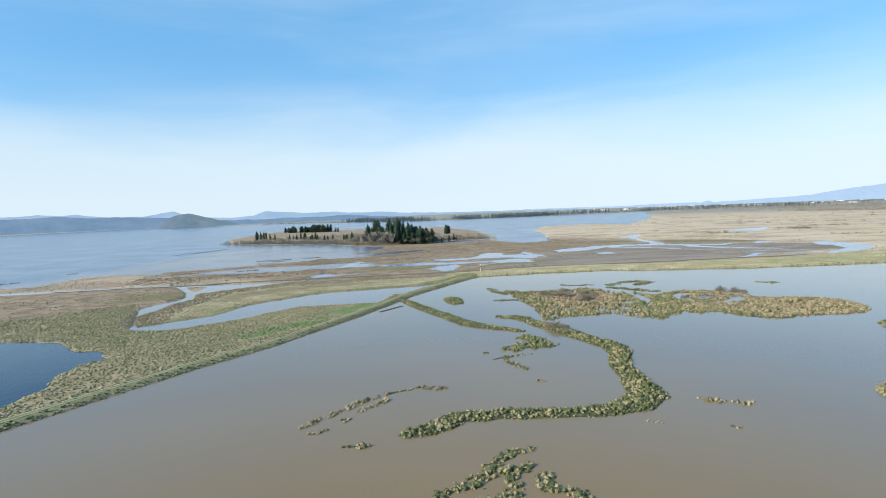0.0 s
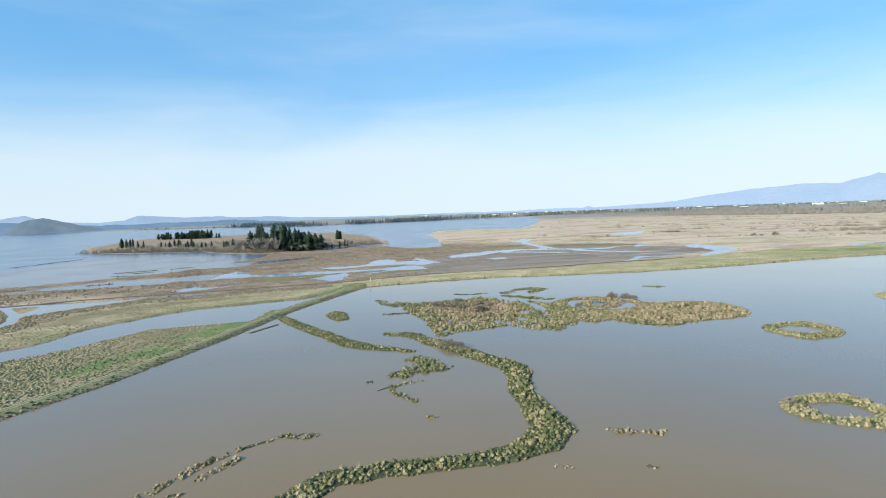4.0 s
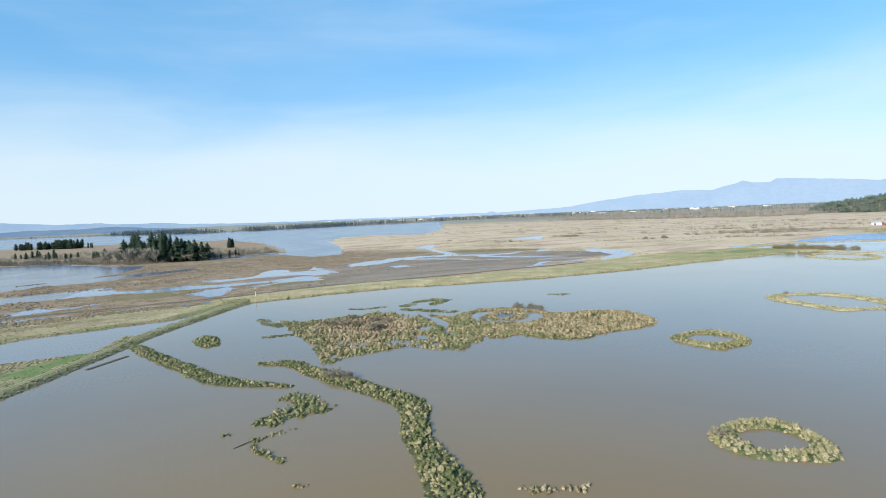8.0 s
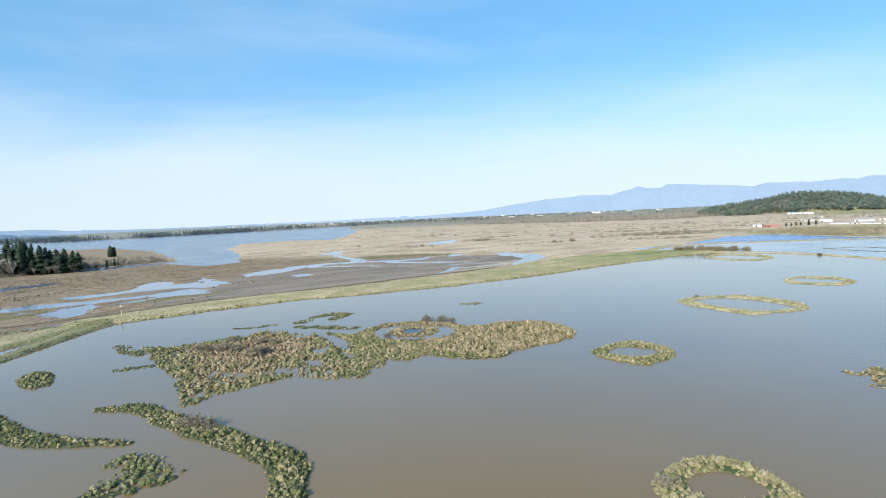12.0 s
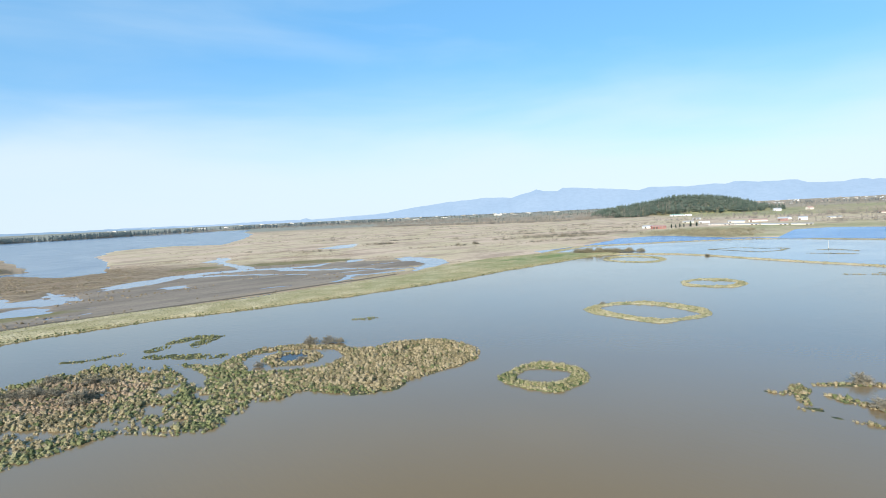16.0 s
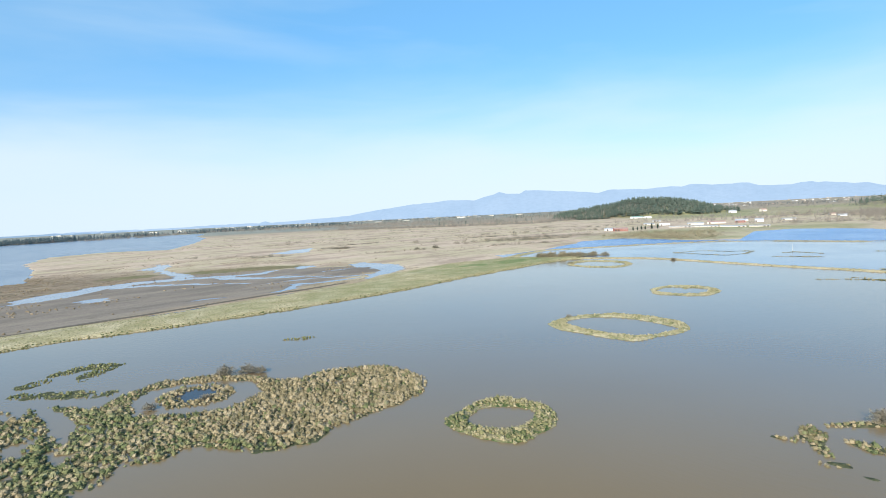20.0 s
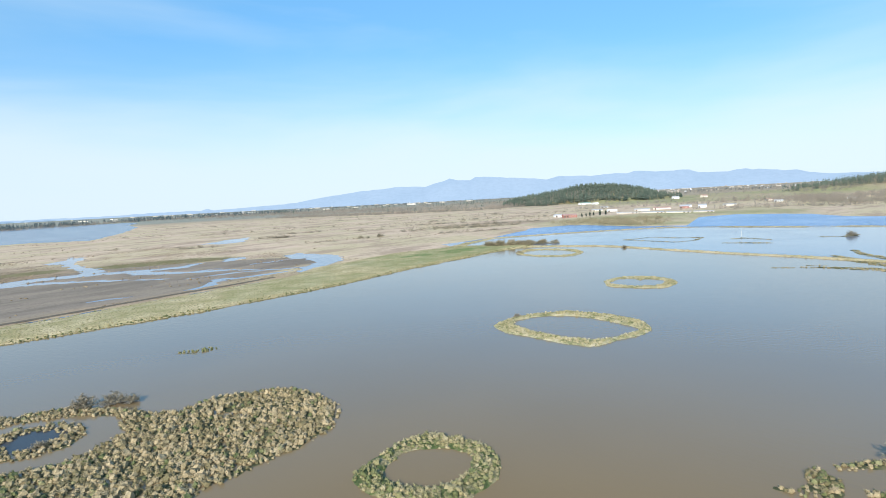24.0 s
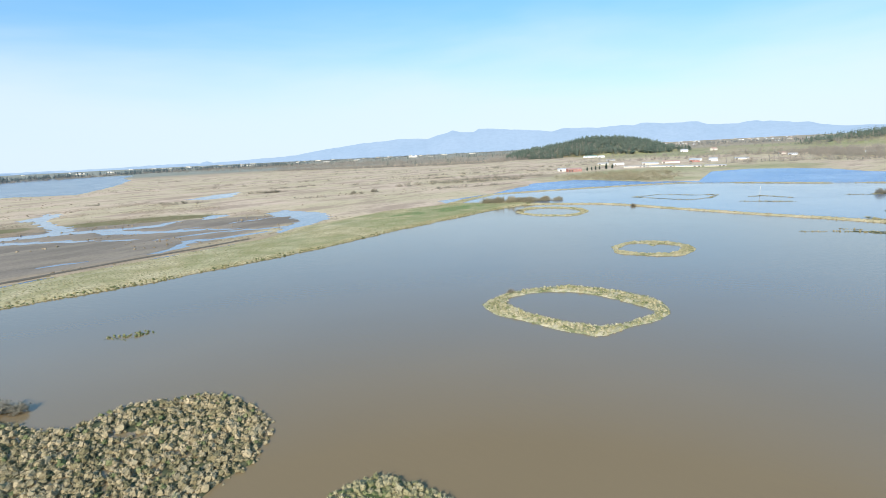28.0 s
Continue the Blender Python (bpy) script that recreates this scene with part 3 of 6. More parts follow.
    brown = np.maximum(brown, np.clip((isle + 10) / 20, 0, 1) * 0.8)
    brown = np.maximum(brown, np.clip((300 + rag * 6 - np.hypot(x + 20, (y - 500) * 1.3)) / 90, 0, 1))
    brown = np.maximum(brown, np.clip((oval(x, y, 690, 520, 120, 50, -40) + rag * 3) / 40, 0, 1) * 0.6)
    brown = np.maximum(brown, np.clip((np.hypot(x, y) - 1500) / 500, 0, 1) * 0.5)
    lush = np.clip((np.maximum(band(x, y, [(-31, 238, 5), (-47, 208, 9), (-66, 178, 6)]), band(x, y, [(330, 360, 4), (375, 350, 12), (405, 345, 9)]))
                    + small * 2.2) / 4, 0, 1) * np.clip(rough(x, y, 11, 55, 3) * 4 - 0.9, 0.2, 1)
    lush = np.maximum(lush, field * 0.4 * np.clip(rough(x, y, 160, 77) * 2.4 - 0.6, 0, 1))
    lush = np.maximum(lush, np.clip((rd - 1) / 4, 0, 1) * np.clip((x - 90) / 160, 0.15, 1) * np.clip(rough(x, y, 24, 57, 4) * 3.4 - 1.5 + np.clip((x - 280) / 60, 0, 1) * 0.6, 0, 0.3 + 0.25 * np.clip((x - 280) / 60, 0, 1)))
    lush = np.maximum(lush, np.clip(4 - np.abs(spit - 4), 0, 1) * np.clip(rough(x, y, 13, 58, 3) * 4 - 1.9, 0, 0.7))
    lush = np.maximum(lush, np.clip(ld / 1.5, 0, 1) * 0.3)
    brown = np.maximum(brown, np.clip((area(x, y, BROWNS) + 8) / 12, 0, 1))
    olive = np.clip((np.maximum(oval(x, y, -28, 378, 30, 15, 8), np.maximum(oval(x, y, 48, 386, 34, 12, 5), np.maximum(oval(x, y, -150, 280, 26, 14, 20), np.maximum(oval(x, y, 255, 525, 60, 20, -30), oval(x, y, 180, 560, 24, 16, 0))))) + small * 2) / 5, 0, 1)
    olive = np.maximum(olive, np.clip(ld / 1.5, 0, 1) * 0.75)
    olive = np.maximum(olive, np.clip((reeds - 1) / 4, 0, 1) * 0.2 * (1 - lush))
    olive = np.maximum(olive, np.clip(spit / 3, 0, 1) * 0.4)
    olive = np.maximum(olive, np.clip(oval(x, y, 1720, 890, 330, 240, -63) / 20, 0, 0.9))
    farm = np.clip((np.maximum(oval(x, y, 800, 330, 210, 130, -30), oval(x, y, 700, 360, 90, 60, 0)) + rag) / 25, 0, 1) * np.clip(rough(x, y, 60, 88) * 2 - 0.3, 0, 1)
    green, lush, brown = np.maximum(green, farm), np.maximum(lush, farm * 0.35), brown * (1 - 0.7 * farm)
    green = green * (1 - olive * (ld > 0))
    # grows with distance: where the haze is mixed into the ground colour
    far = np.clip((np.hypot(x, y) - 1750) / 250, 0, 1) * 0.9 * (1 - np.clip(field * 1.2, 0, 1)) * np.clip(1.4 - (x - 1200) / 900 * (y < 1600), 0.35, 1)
    return h, brown, mud, green, lush, olive, far


gx, gy = steps(-280, 400, 1.8, -4900, 4900, 1.022), steps(110, 520, 1.8, -3200, 4900, 1.022)
GX, GY = np.meshgrid(gx, gy)
GH, Z_BROWN, Z_MUD, Z_GREEN, Z_LUSH, Z_OLIVE, Z_FAR = land(GX, GY)
nx, ny = len(gx), len(gy)
cell = (np.arange(ny - 1)[:, None] * nx + np.arange(nx - 1)[None, :]).ravel()
tris = np.concatenate([np.stack([cell, cell + 1, cell + nx + 1], 1), np.stack([cell, cell + nx + 1, cell + nx], 1)])
ground_mesh = tri_mesh("ground", np.stack([GX.ravel(), GY.ravel(), GH.ravel()], 1), tris)
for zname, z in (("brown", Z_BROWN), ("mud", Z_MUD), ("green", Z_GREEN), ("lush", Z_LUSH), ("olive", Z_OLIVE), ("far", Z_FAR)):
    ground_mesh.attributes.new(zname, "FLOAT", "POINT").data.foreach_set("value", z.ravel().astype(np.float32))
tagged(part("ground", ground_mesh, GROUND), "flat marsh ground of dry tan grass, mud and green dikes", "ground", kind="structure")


def sheet(name, xs, ys, z, material, label):
    ob = part(name, solid(name, [(xs[0], ys[0], z), (xs[1], ys[0], z), (xs[1], ys[1], z), (xs[0], ys[1], z)], [(0, 1, 2, 3)]), material)
    return tagged(ob, label, "water", kind="structure")


sheet("water", (-4900, 4900), (-3200, 4900), 0.0, MUDDY, "calm brown silty flood water with faint ripples")


def pond_sheet(name, pts, z, material, label):
    return tagged(part(name, solid(name, [(x, y, z) for x, y in pts], [range(len(pts))]), material), label, "water", kind="structure")


pond_sheet("lake", [(-4900, -600), (-420, -200), (-200, -95), (-141, 3), (-92, 108), (-37, 213), (0, 296), (14, 326), (100, 341), (255, 340), (360, 356), (420, 334), (640, 420), (900, 900), (4900, 2600), (4900, 4900),
                    (-4900, 4900)], 0.006, LAKE, "blue-grey wind-ruffled lake beyond the dike")
pond_sheet("marsh_water", [(-85, 346), (-62, 560), (-40, 590), (60, 598), (112, 590), (150, 660), (165, 800), (560, 800), (470, 430), (415, 345), (360, 357), (255, 342), (100, 343), (14, 338)], 0.012, SHEET,
           "shallow pale blue water between reeds and mud")
pond_sheet("bay", [(-480, 335), (-301, 365), (-272, 409), (-283, 497), (-277, 583), (-268, 707), (-195, 712), (-106, 622), (-62, 560), (-66, 480), (-84, 346)], 0.009, SILT, "pale grey silty water in the sheltered bay")
pond_sheet("basin", [(420, 334), (444, 275), (443, 255), (423, 182), (412, 128), (390, 40), (380, -300), (640, -300), (640, 20), (639, 128), (631, 180), (630, 228), (624, 283), (602, 306), (565, 338), (533, 362), (487, 393),
                     (430, 385)], 0.018, BASIN, "calm grey-blue water in the eastern basin")
pond_sheet("pond", [(640, -300), (640, 20), (639, 128), (631, 180), (630, 228), (624, 283), (602, 306), (565, 338), (533, 362), (487, 393), (640, 450), (1000, 500), (1200, -300)], 0.024, BLUE, "bright blue ruffled pond behind the far dike")
pond_sheet("channel", [(-480, 290), (-240, 150), (-120, 60), (-92, 108), (-37, 213), (0, 296), (14, 328), (-40, 331), (-92, 328), (-160, 335), (-264, 330), (-480, 320)], 0.012, CANAL, "still grey water in the channel between dike and spit")
pool = [(-190, 190), (-155, 193), (-140, 193), (-126, 187), (-114, 174), (-102, 173), (-96, 158), (-98, 150), (-98, 144), (-93, 131), (-93.5, 121), (-95, 112), (-122, 55), (-250, 55)]
tagged(part("pond", solid("pond", [(x, y, 0.022) for x, y in pool], [range(len(pool))]), DARK), "dark blue still marsh pond beside the dike", "water", kind="structure")

# ---- reed tussocks ----


def tussock(seed, tall=1.0, blades=46, sides=5):
    """A shaggy clump of dry blades: a small steep-sided heart with many narrow pointed blades that lean and droop out of it all round."""
    rnd = random.Random(seed)
    v, f = [], []
    for k, (r, z) in enumerate(((0.4, -0.1), (0.46, 0.22), (0.31, 0.5))):
        for i in range(sides):
            a = 2 * math.pi * (i + 0.5 * k) / sides
            q = r * rnd.uniform(0.66, 1.32)
            v.append((q * math.cos(a), q * math.sin(a), z * tall * rnd.uniform(0.65, 1.25)))
    v.append((rnd.uniform(-0.14, 0.14), rnd.uniform(-0.14, 0.14), 0.58 * tall))
    for k in (0, sides):
        for i in range(sides):
            a, b, c, d = k + i, k + (i + 1) % sides, k + sides + i, k + sides + (i + 1) % sides
            f += [(a, b, c), (b, d, c)]
    f += [(2 * sides + i, 2 * sides + (i + 1) % sides, 3 * sides) for i in range(sides)]
    for _ in range(blades):
        i = rnd.randrange(sides, 3 * sides + 1)
        p, n = v[i], len(v)
        a, w = math.atan2(p[1], p[0]) + rnd.gauss(0, 1.0), rnd.uniform(0.06, 0.13)
        lean, up = rnd.uniform(0.1, 0.4), rnd.uniform(-0.14, 0.24) * tall
        v += [(p[0] - w * math.sin(a), p[1] + w * math.cos(a), p[2] - 0.05), (p[0] + lean * math.cos(a), p[1] + lean * math.sin(a), max(p[2], 0) + up)]
        f.append((i, n, n + 1))
    return np.array(v), np.array(f)


TUFTS = [tussock(s) for s in range(9)]
MID_TUFTS = [tussock(20 + s, 0.95, 20, 4) for s in range(6)]
LOW_TUFTS = [tussock(40 + s, 0.85, 12, 4) for s in range(5)]


def joined(name, kinds, places, rng):
    """One mesh of many clumps: places are x, y, z, size, height."""
    vs, fs, n = [], [], 0
    which = rng.integers(0, len(kinds), len(places))
    for k, (v, f) in enumerate(kinds):
        p = places[which == k]
        if not len(p):
            continue
        a = rng.uniform(0, 2 * math.pi, len(p))
        c, s = np.cos(a)[:, None], np.sin(a)[:, None]
        x = (v[None, :, 0] * c - v[None, :, 1] * s) * p[:, 3:4] + p[:, 0:1]
        y = (v[None, :, 0] * s + v[None, :, 1] * c) * p[:, 3:4] + p[:, 1:2]
        z = v[None, :, 2] * p[:, 4:5] + p[:, 2:3]
        vs.append(np.stack([x, y, z], -1).reshape(-1, 3))
        fs.append((f[None] + (np.arange(len(p)) * len(v))[:, None, None]).reshape(-1, 3) + n)
        n += len(p) * len(v)
    return tri_mesh(name, np.concatenate(vs), np.concatenate(fs), smooth=False)


TUFT_MESH = {}


def tuft_mesh(k, material):
    key = (k, material.name)
    if key not in TUFT_MESH:
        me = tri_mesh("tussock", *TUFTS[k], smooth=False)
        me.materials.append(material)
        TUFT_MESH[key] = me
    return TUFT_MESH[key]


def reed_islet(name, field, box, label, material, near=None, gap=1.0, size=0.75, cover=1.0, singles=150, mound=0.3, seed=1, green=None, soil=None, dry=None):
    """A low bank of soil in the shape of field(x, y) > 0, grown over with tussocks."""
    rng, soil = np.random.default_rng(seed), soil or SOIL
    x0, y0, x1, y1 = box
    cx, cy = (x0 + x1) / 2, (y0 + y1) / 2
    top = tagged(new(name), label, "islet")
    top.location = (cx, cy, 0)
    d = max(0.5, math.sqrt((x1 - x0) * (y1 - y0)) / 110)
    xs, ys = np.arange(x0, x1 + d, d), np.arange(y0, y1 + d, d)
    X, Y = np.meshgrid(xs, ys)

    def shape(x, y):
        return field(x, y) + (rough(x, y, 4.0, seed + 50, 3) - 0.5) * 1.6
    F = shape(X, Y)
    H = np.clip(F * 0.35, -0.5, mound) + np.where(F > 0, 0.12 * (rough(X, Y, 2.0, seed) - 0.5), 0)
    if mound < 0.14:                      # hardly above the water: only here and there dry
        H = np.clip(F * 0.35, -0.5, mound) + 0.9 * (rough(X, Y, 2.6, seed) - 0.62)
    w = len(xs)
    q = (np.arange(len(ys) - 1)[:, None] * w + np.arange(w - 1)[None, :]).ravel()
    t = np.concatenate([np.stack([q, q + 1, q + w + 1], 1), np.stack([q, q + w + 1, q + w], 1)])
    t = t[(H.ravel()[t] > -0.45).any(1)]
    used = np.unique(t)
    remap = np.zeros(X.size, int)
    remap[used] = np.arange(len(used))
    part("bank", tri_mesh("bank", np.stack([X.ravel() - cx, Y.ravel() - cy, H.ravel()], 1)[used], remap[t]), soil, top)
    gxs, gys = np.meshgrid(np.arange(x0, x1, gap), np.arange(y0, y1, gap))
    px = gxs.ravel() + rng.uniform(-0.45, 0.45, gxs.size) * gap
    py = gys.ravel() + rng.uniform(-0.45, 0.45, gxs.size) * gap
    fv = shape(px, py)
    thick = cover(px, py) if callable(cover) else cover
    keep = (fv > -0.1) & (rng.random(len(px)) < thick * np.clip(0.55 + speckle(px, py, 5.0, seed + 7), 0, 1))
    px, py, fv = px[keep], py[keep], fv[keep]
    s = size * np.clip(rng.lognormal(0.0, 0.26, len(px)), 0.5, 1.7) * np.clip(0.7 + fv * 0.2, 0.7, 1.1)
    pts = np.stack([px - cx, py - cy, np.clip(fv * 0.35, -0.1, mound) - 0.08, s, s * rng.uniform(0.7, 1.25, len(px))], 1)
    if near is not None:
        pts = pts[np.argsort(np.hypot(pts[:, 0] + cx - near[0], pts[:, 1] + cy - near[1]))]
    is_green = green(pts[:, 0] + cx, pts[:, 1] + cy) > rng.random(len(pts)) if green else np.zeros(len(pts), bool)
    which = np.where(is_green, 1, 0)
    if dry:
        which = np.where((which == 0) & (dry(pts[:, 0] + cx, pts[:, 1] + cy) > rng.random(len(pts))), 2, which)
    coats = (material, GREEN_REED, DRY_REED)
    for i in range(min(singles, len(pts))):
        x, y, z, r, hgt = pts[i]
        ob = new("tussock", tuft_mesh(int(rng.integers(0, 9)), coats[which[i]]))
        ob.parent = top
        ob.matrix_local = Matrix.LocRotScale((x, y, z), Euler((0, 0, rng.uniform(0, 6.28))), (r, r, hgt))
    for k, mat in enumerate(coats):
        some = pts[singles:][which[singles:] == k]
        if len(some):
            tagged(part("tussock_bed", joined("tussock_bed", TUFTS, some, rng), mat, top), kind="stuff")
    return top


# the long hooked bank and the banks round it
S_BANK = [(19.5, 199, 1.2), (27, 195, 2.2), (31, 186, 2.8), (36.5, 173, 3.2), (43, 160, 3.2), (47.5, 150.5, 3.4), (46, 141, 3.0), (43.3, 132, 2.8), (42.8, 122, 3.2),
          (42, 112, 4.2), (38, 106, 3.6), (30, 103.2, 2.8), (20, 102.8, 2.5), (10, 103.3, 2.5), (2, 102.8, 2.8), (-3, 98, 2.6), (-7.5, 95.3, 1.4)]
reed_islet("reed_bank", lambda x, y: band(x, y, S_BANK), (-12, 90, 54, 203), "long hooked bank of green and straw reed tussocks in brown water", MIX_REED,
           (30, 90), 0.8, 0.75, 1.0, 300, seed=2)
W_BANK = [(-18, 242, 2.2), (-11, 226, 2.6), (-5.6, 214.6, 2.6), (0, 204.6, 2.8), (6.7, 189.5, 3.0), (12, 183.6, 2.6), (17.7, 179, 2.1), (25, 174, 0.9)]
reed_islet("reed_bank", lambda x, y: band(x, y, W_BANK), (-22, 168, 30, 246), "curving green sedge bank that joins the dike", MIX_REED, (20, 90), 0.8, 0.74, 1.0, 250, seed=3, green=lambda x, y: 0.55 + 0 * x)
reed_islet("reed_islet", lambda x, y: oval(x, y, 3.8, 237.5, 9.5, 3.9, -80), (-5, 226, 13, 250), "small oval islet of green sedge", GREEN_REED, (4, 200), 0.8, 0.72, 1.0, 120, seed=4)
PATCH = [(24.5, 170), (32.5, 156), (30.5, 152.5), (24, 152), (18, 149.5), (11, 148.8), (17, 153.5), (22, 160)]
reed_islet("sedge_patch", lambda x, y: area(x, y, PATCH) + (rough(x, y, 5, 61) - 0.47) * 9, (8, 145, 36, 173), "broken patch of green sedge standing in shallow water", GREEN_REED,
           (20, 130), 0.85, 0.74, 0.8, 200, 0.1, seed=5)
reed_islet("reed_strip", lambda x, y: np.maximum(band(x, y, [(15.5, 143.8, 0.5), (23.8, 146.5, 0.5)]), band(x, y, [(15, 141, 0.7), (19.5, 133, 1.0)])),
           (12, 130, 27, 149), "thin strips of reeds beside a fallen pole", MIX_REED, (15, 120), 0.85, 0.78, 1.0, 60, 0.1, seed=6)
ARCS = [[(-28, 100.2, 0.25), (-24.7, 105.2, 0.9), (-21.6, 109.6, 0.9), (-18.2, 114, 0.9), (-13.6, 117.7, 0.7), (-8.7, 120.4, 0.5)], [(-7.5, 121.4, 0.9), (-1.2, 120.2, 1.0)],
        [(-13.5, 113.4, 0.7), (-18, 108.4, 1.0)], [(-26, 97, 0.6), (-22.7, 98.7, 0.7)], [(-18, 91.3, 0.6), (-14.9, 91, 0.7)], [(-20.5, 103.5, 0.5), (-20, 103.5, 0.5)]]
for i, arc in enumerate(ARCS):
    ax, ay = [p[0] for p in arc], [p[1] for p in arc]
    reed_islet("reed_strip", lambda x, y, arc=arc: band(x, y, arc), (min(ax) - 3, min(ay) - 3, max(ax) + 3, max(ay) + 3), "narrow broken strip of grey-brown reed tussocks", TAN_REED,
               (-15, 90), 0.75, 0.74, 0.8, 100, 0.06, seed=10 + i)
SCATTER = [[(-2, 74, 0.9), (3.4, 76.6, 1.4), (7.6, 84.5, 1.0), (13.5, 88.2, 0.4)], [(5.3, 82.5, 0.8), (8.6, 80, 1.2), (12.4, 82, 0.8)], [(14.5, 79.6, 0.7), (13.6, 75, 0.9), (18, 72.5, 1.0)],
           [(4, 70, 1.2), (8.4, 74.4, 1.3), (9, 80, 0.7)]]
reed_islet("reed_patch", lambda x, y: np.maximum.reduce([band(x, y, p) for p in SCATTER]) + (rough(x, y, 3, 5) - 0.42) * 2.6, (-5, 66, 22, 91),
           "scattered grey-green reed tussocks standing in brown water", MIX_REED, (8, 60), 0.78, 0.8, 1.0, 200, 0.06, seed=20)
for i, (x, y, r) in enumerate([(21.5, 123.1, 0.6), (23.7, 117.8, 0.8), (53.6, 106.6, 1.5), (57.8, 104.8, 1.1), (38, 97, 1.0), (50.8, 93.5, 0.6)]):
    reed_islet("reed_clump", lambda a, b, x=x, y=y, r=r: oval(a, b, x, y, r * 1.6, r * 0.8, -25), (x - 3, y - 3, x + 3, y + 3), "small clump of pale reeds in open water", TAN_REED,
               (x, y), 0.85, 0.75 if i < 4 else 0.4, 1.0, 12, 0.08, seed=30 + i)

# the great islet with its double ring pond
GREAT = [(29, 262), (38, 255), (52, 256), (64, 260), (72, 257), (80, 246), (92, 233), (97.6, 238.5), (107.7, 242.8), (120.5, 236), (126, 224), (131, 215), (140, 217), (152, 208.5),
         (153, 199), (151.5, 190), (144, 183), (131, 181), (119.6, 181), (113.6, 178.5), (104, 182), (101, 189), (98, 194), (92, 191.5), (87, 195), (79, 187), (74.8, 185), (68, 188.5),
         (61, 196.5), (50, 195), (41, 192), (35, 188.5), (35, 217), (31, 240)]


MOAT = [(97, 230), (103, 236.8), (111, 234.4), (118, 230.4), (123, 223.4), (120.6, 214.2), (115, 209.8), (109.6, 208.6), (103.5, 212.6), (97.8, 217.4), (95.8, 223.7)]
INNER_RING = [(102.2, 228.6), (107.8, 232.4), (114.4, 230), (117.5, 225), (116.6, 218.6), (112.7, 215.4), (106.5, 215.8), (101.5, 218.8), (100.9, 224.2)]
RING_POOL = [(105.3, 226.3), (109.5, 228.6), (113, 226.3), (114, 222.1), (110.8, 219.5), (106.1, 220.7)]
GAPS = [[(84, 242), (86.2, 231), (85.6, 223), (83, 214), (81.5, 214), (81, 224), (81.5, 234), (81.5, 243)], [(68.2, 209.8), (72, 208), (70.6, 200.5), (67.6, 204)], [(61, 202), (63.3, 205.2), (64.6, 201.9), (62.3, 196.6)],
        [(72.6, 246), (76.4, 246), (75.6, 238)], [(89, 243), (93, 239), (90, 233), (86.5, 240)]]


def great(x, y):
    f = area(x, y, GREAT)
    moat = np.minimum(area(x, y, MOAT), -area(x, y, INNER_RING))
    pond = area(x, y, RING_POOL)
    west = np.clip((94 - x) / 14, 0, 1) * np.clip((np.hypot((x - 55) * 0.7, y - 232) - 11) / 8, 0, 1)
    holes = (rough(x, y, 5.0, 91, 4) - 0.63 + 0.05 * np.clip((26 - np.hypot((x - 80) * 1.1, y - 231)) / 14, 0, 1)) * 26 - 12 * (1 - west)
    gaps = np.maximum.reduce([area(x, y, p) for p in GAPS])
    return np.minimum(f, -np.maximum.reduce([moat, pond, holes, gaps]))


DRY_HEART = [(61.7, 237.5), (69.3, 237), (72.2, 230), (69.3, 222.4), (63.8, 218.9), (57.4, 221), (49, 223), (45, 235), (49, 246), (56.5, 247)]


def great_green(x, y):
    rim = np.clip((9 - area(x, y, GREAT)) / 5, 0, 1) * np.clip((112 - x) / 14, 0, 1)
    mid = np.clip((24 - np.hypot((x - 84) * 0.8, y - 215)) / 10, 0, 1)
    dry = np.clip((area(x, y, DRY_HEART) + 4) / 4, 0, 1)
    ring = np.clip((16 - np.hypot(x - 110, y - 224)) / 4, 0, 1)
    g = np.maximum(rim, mid) * 0.62 * (1 - dry) * (1 - 0.8 * ring)
    return np.clip(g * (0.3 + 1.2 * speckle(x, y, 7, 71)) + 0.07, 0, 1)


def great_dry(x, y):
    return np.clip((area(x, y, DRY_HEART) + 3) / 4, 0, 0.96) * (0.8 + 0.2 * speckle(x, y, 6, 15))


reed_islet("reed_islet", great, (24, 175, 157, 268), "large islet of straw-coloured reeds with green edges and a ring pond", TAN_REED, (135, 175), 0.84, 0.8, lambda x, y: 0.97 - 0.22 * np.clip((96 - x) / 20, 0, 1), 300, 0.11, seed=40, green=great_green, dry=great_dry)
for i, (pts, box) in enumerate([([(22.5, 268, 2.0), (25, 258, 2.2), (28.5, 251, 1.6)], (17, 246, 33, 273)), ([(23.5, 234, 1.6), (30, 233, 1.6)], (20, 228, 34, 238)),
                                ([(91, 274, 2.2), (97, 276, 3.2), (103, 272, 2.6), (97, 267, 2.6), (94, 262, 1.4)], (84, 256, 110, 284)), ([(80, 259, 2.2), (86, 253, 2.4), (92, 246, 2.4), (96, 243, 1.6)], (75, 239, 101, 265)), ([(81.5, 266.5, 2.0), (86, 269, 2.2)], (77, 261, 91, 275)),
                                ([(59, 273, 0.7), (66, 269, 0.9), (74, 270, 0.8)], (55, 264, 79, 278)),
                                ([(151.5, 258.3, 1.4), (155, 256, 2.6), (158, 254.2, 1.3)], (145, 246, 165, 266))]):
    reed_islet("sedge_patch", lambda x, y, pts=pts: band(x, y, pts) + (rough(x, y, 3.5, 19, 3) - 0.34) * 2.5, box, "low patch of green sedge just above the water", GREEN_REED, (90, 150), 0.85, 0.5, 0.75, 60, 0.1, seed=50 + i)

eye = [(109.8 + 5.2 * math.cos(a * 0.3927), 224.0 + 6.0 * math.sin(a * 0.3927), 0.012) for a in range(16)]
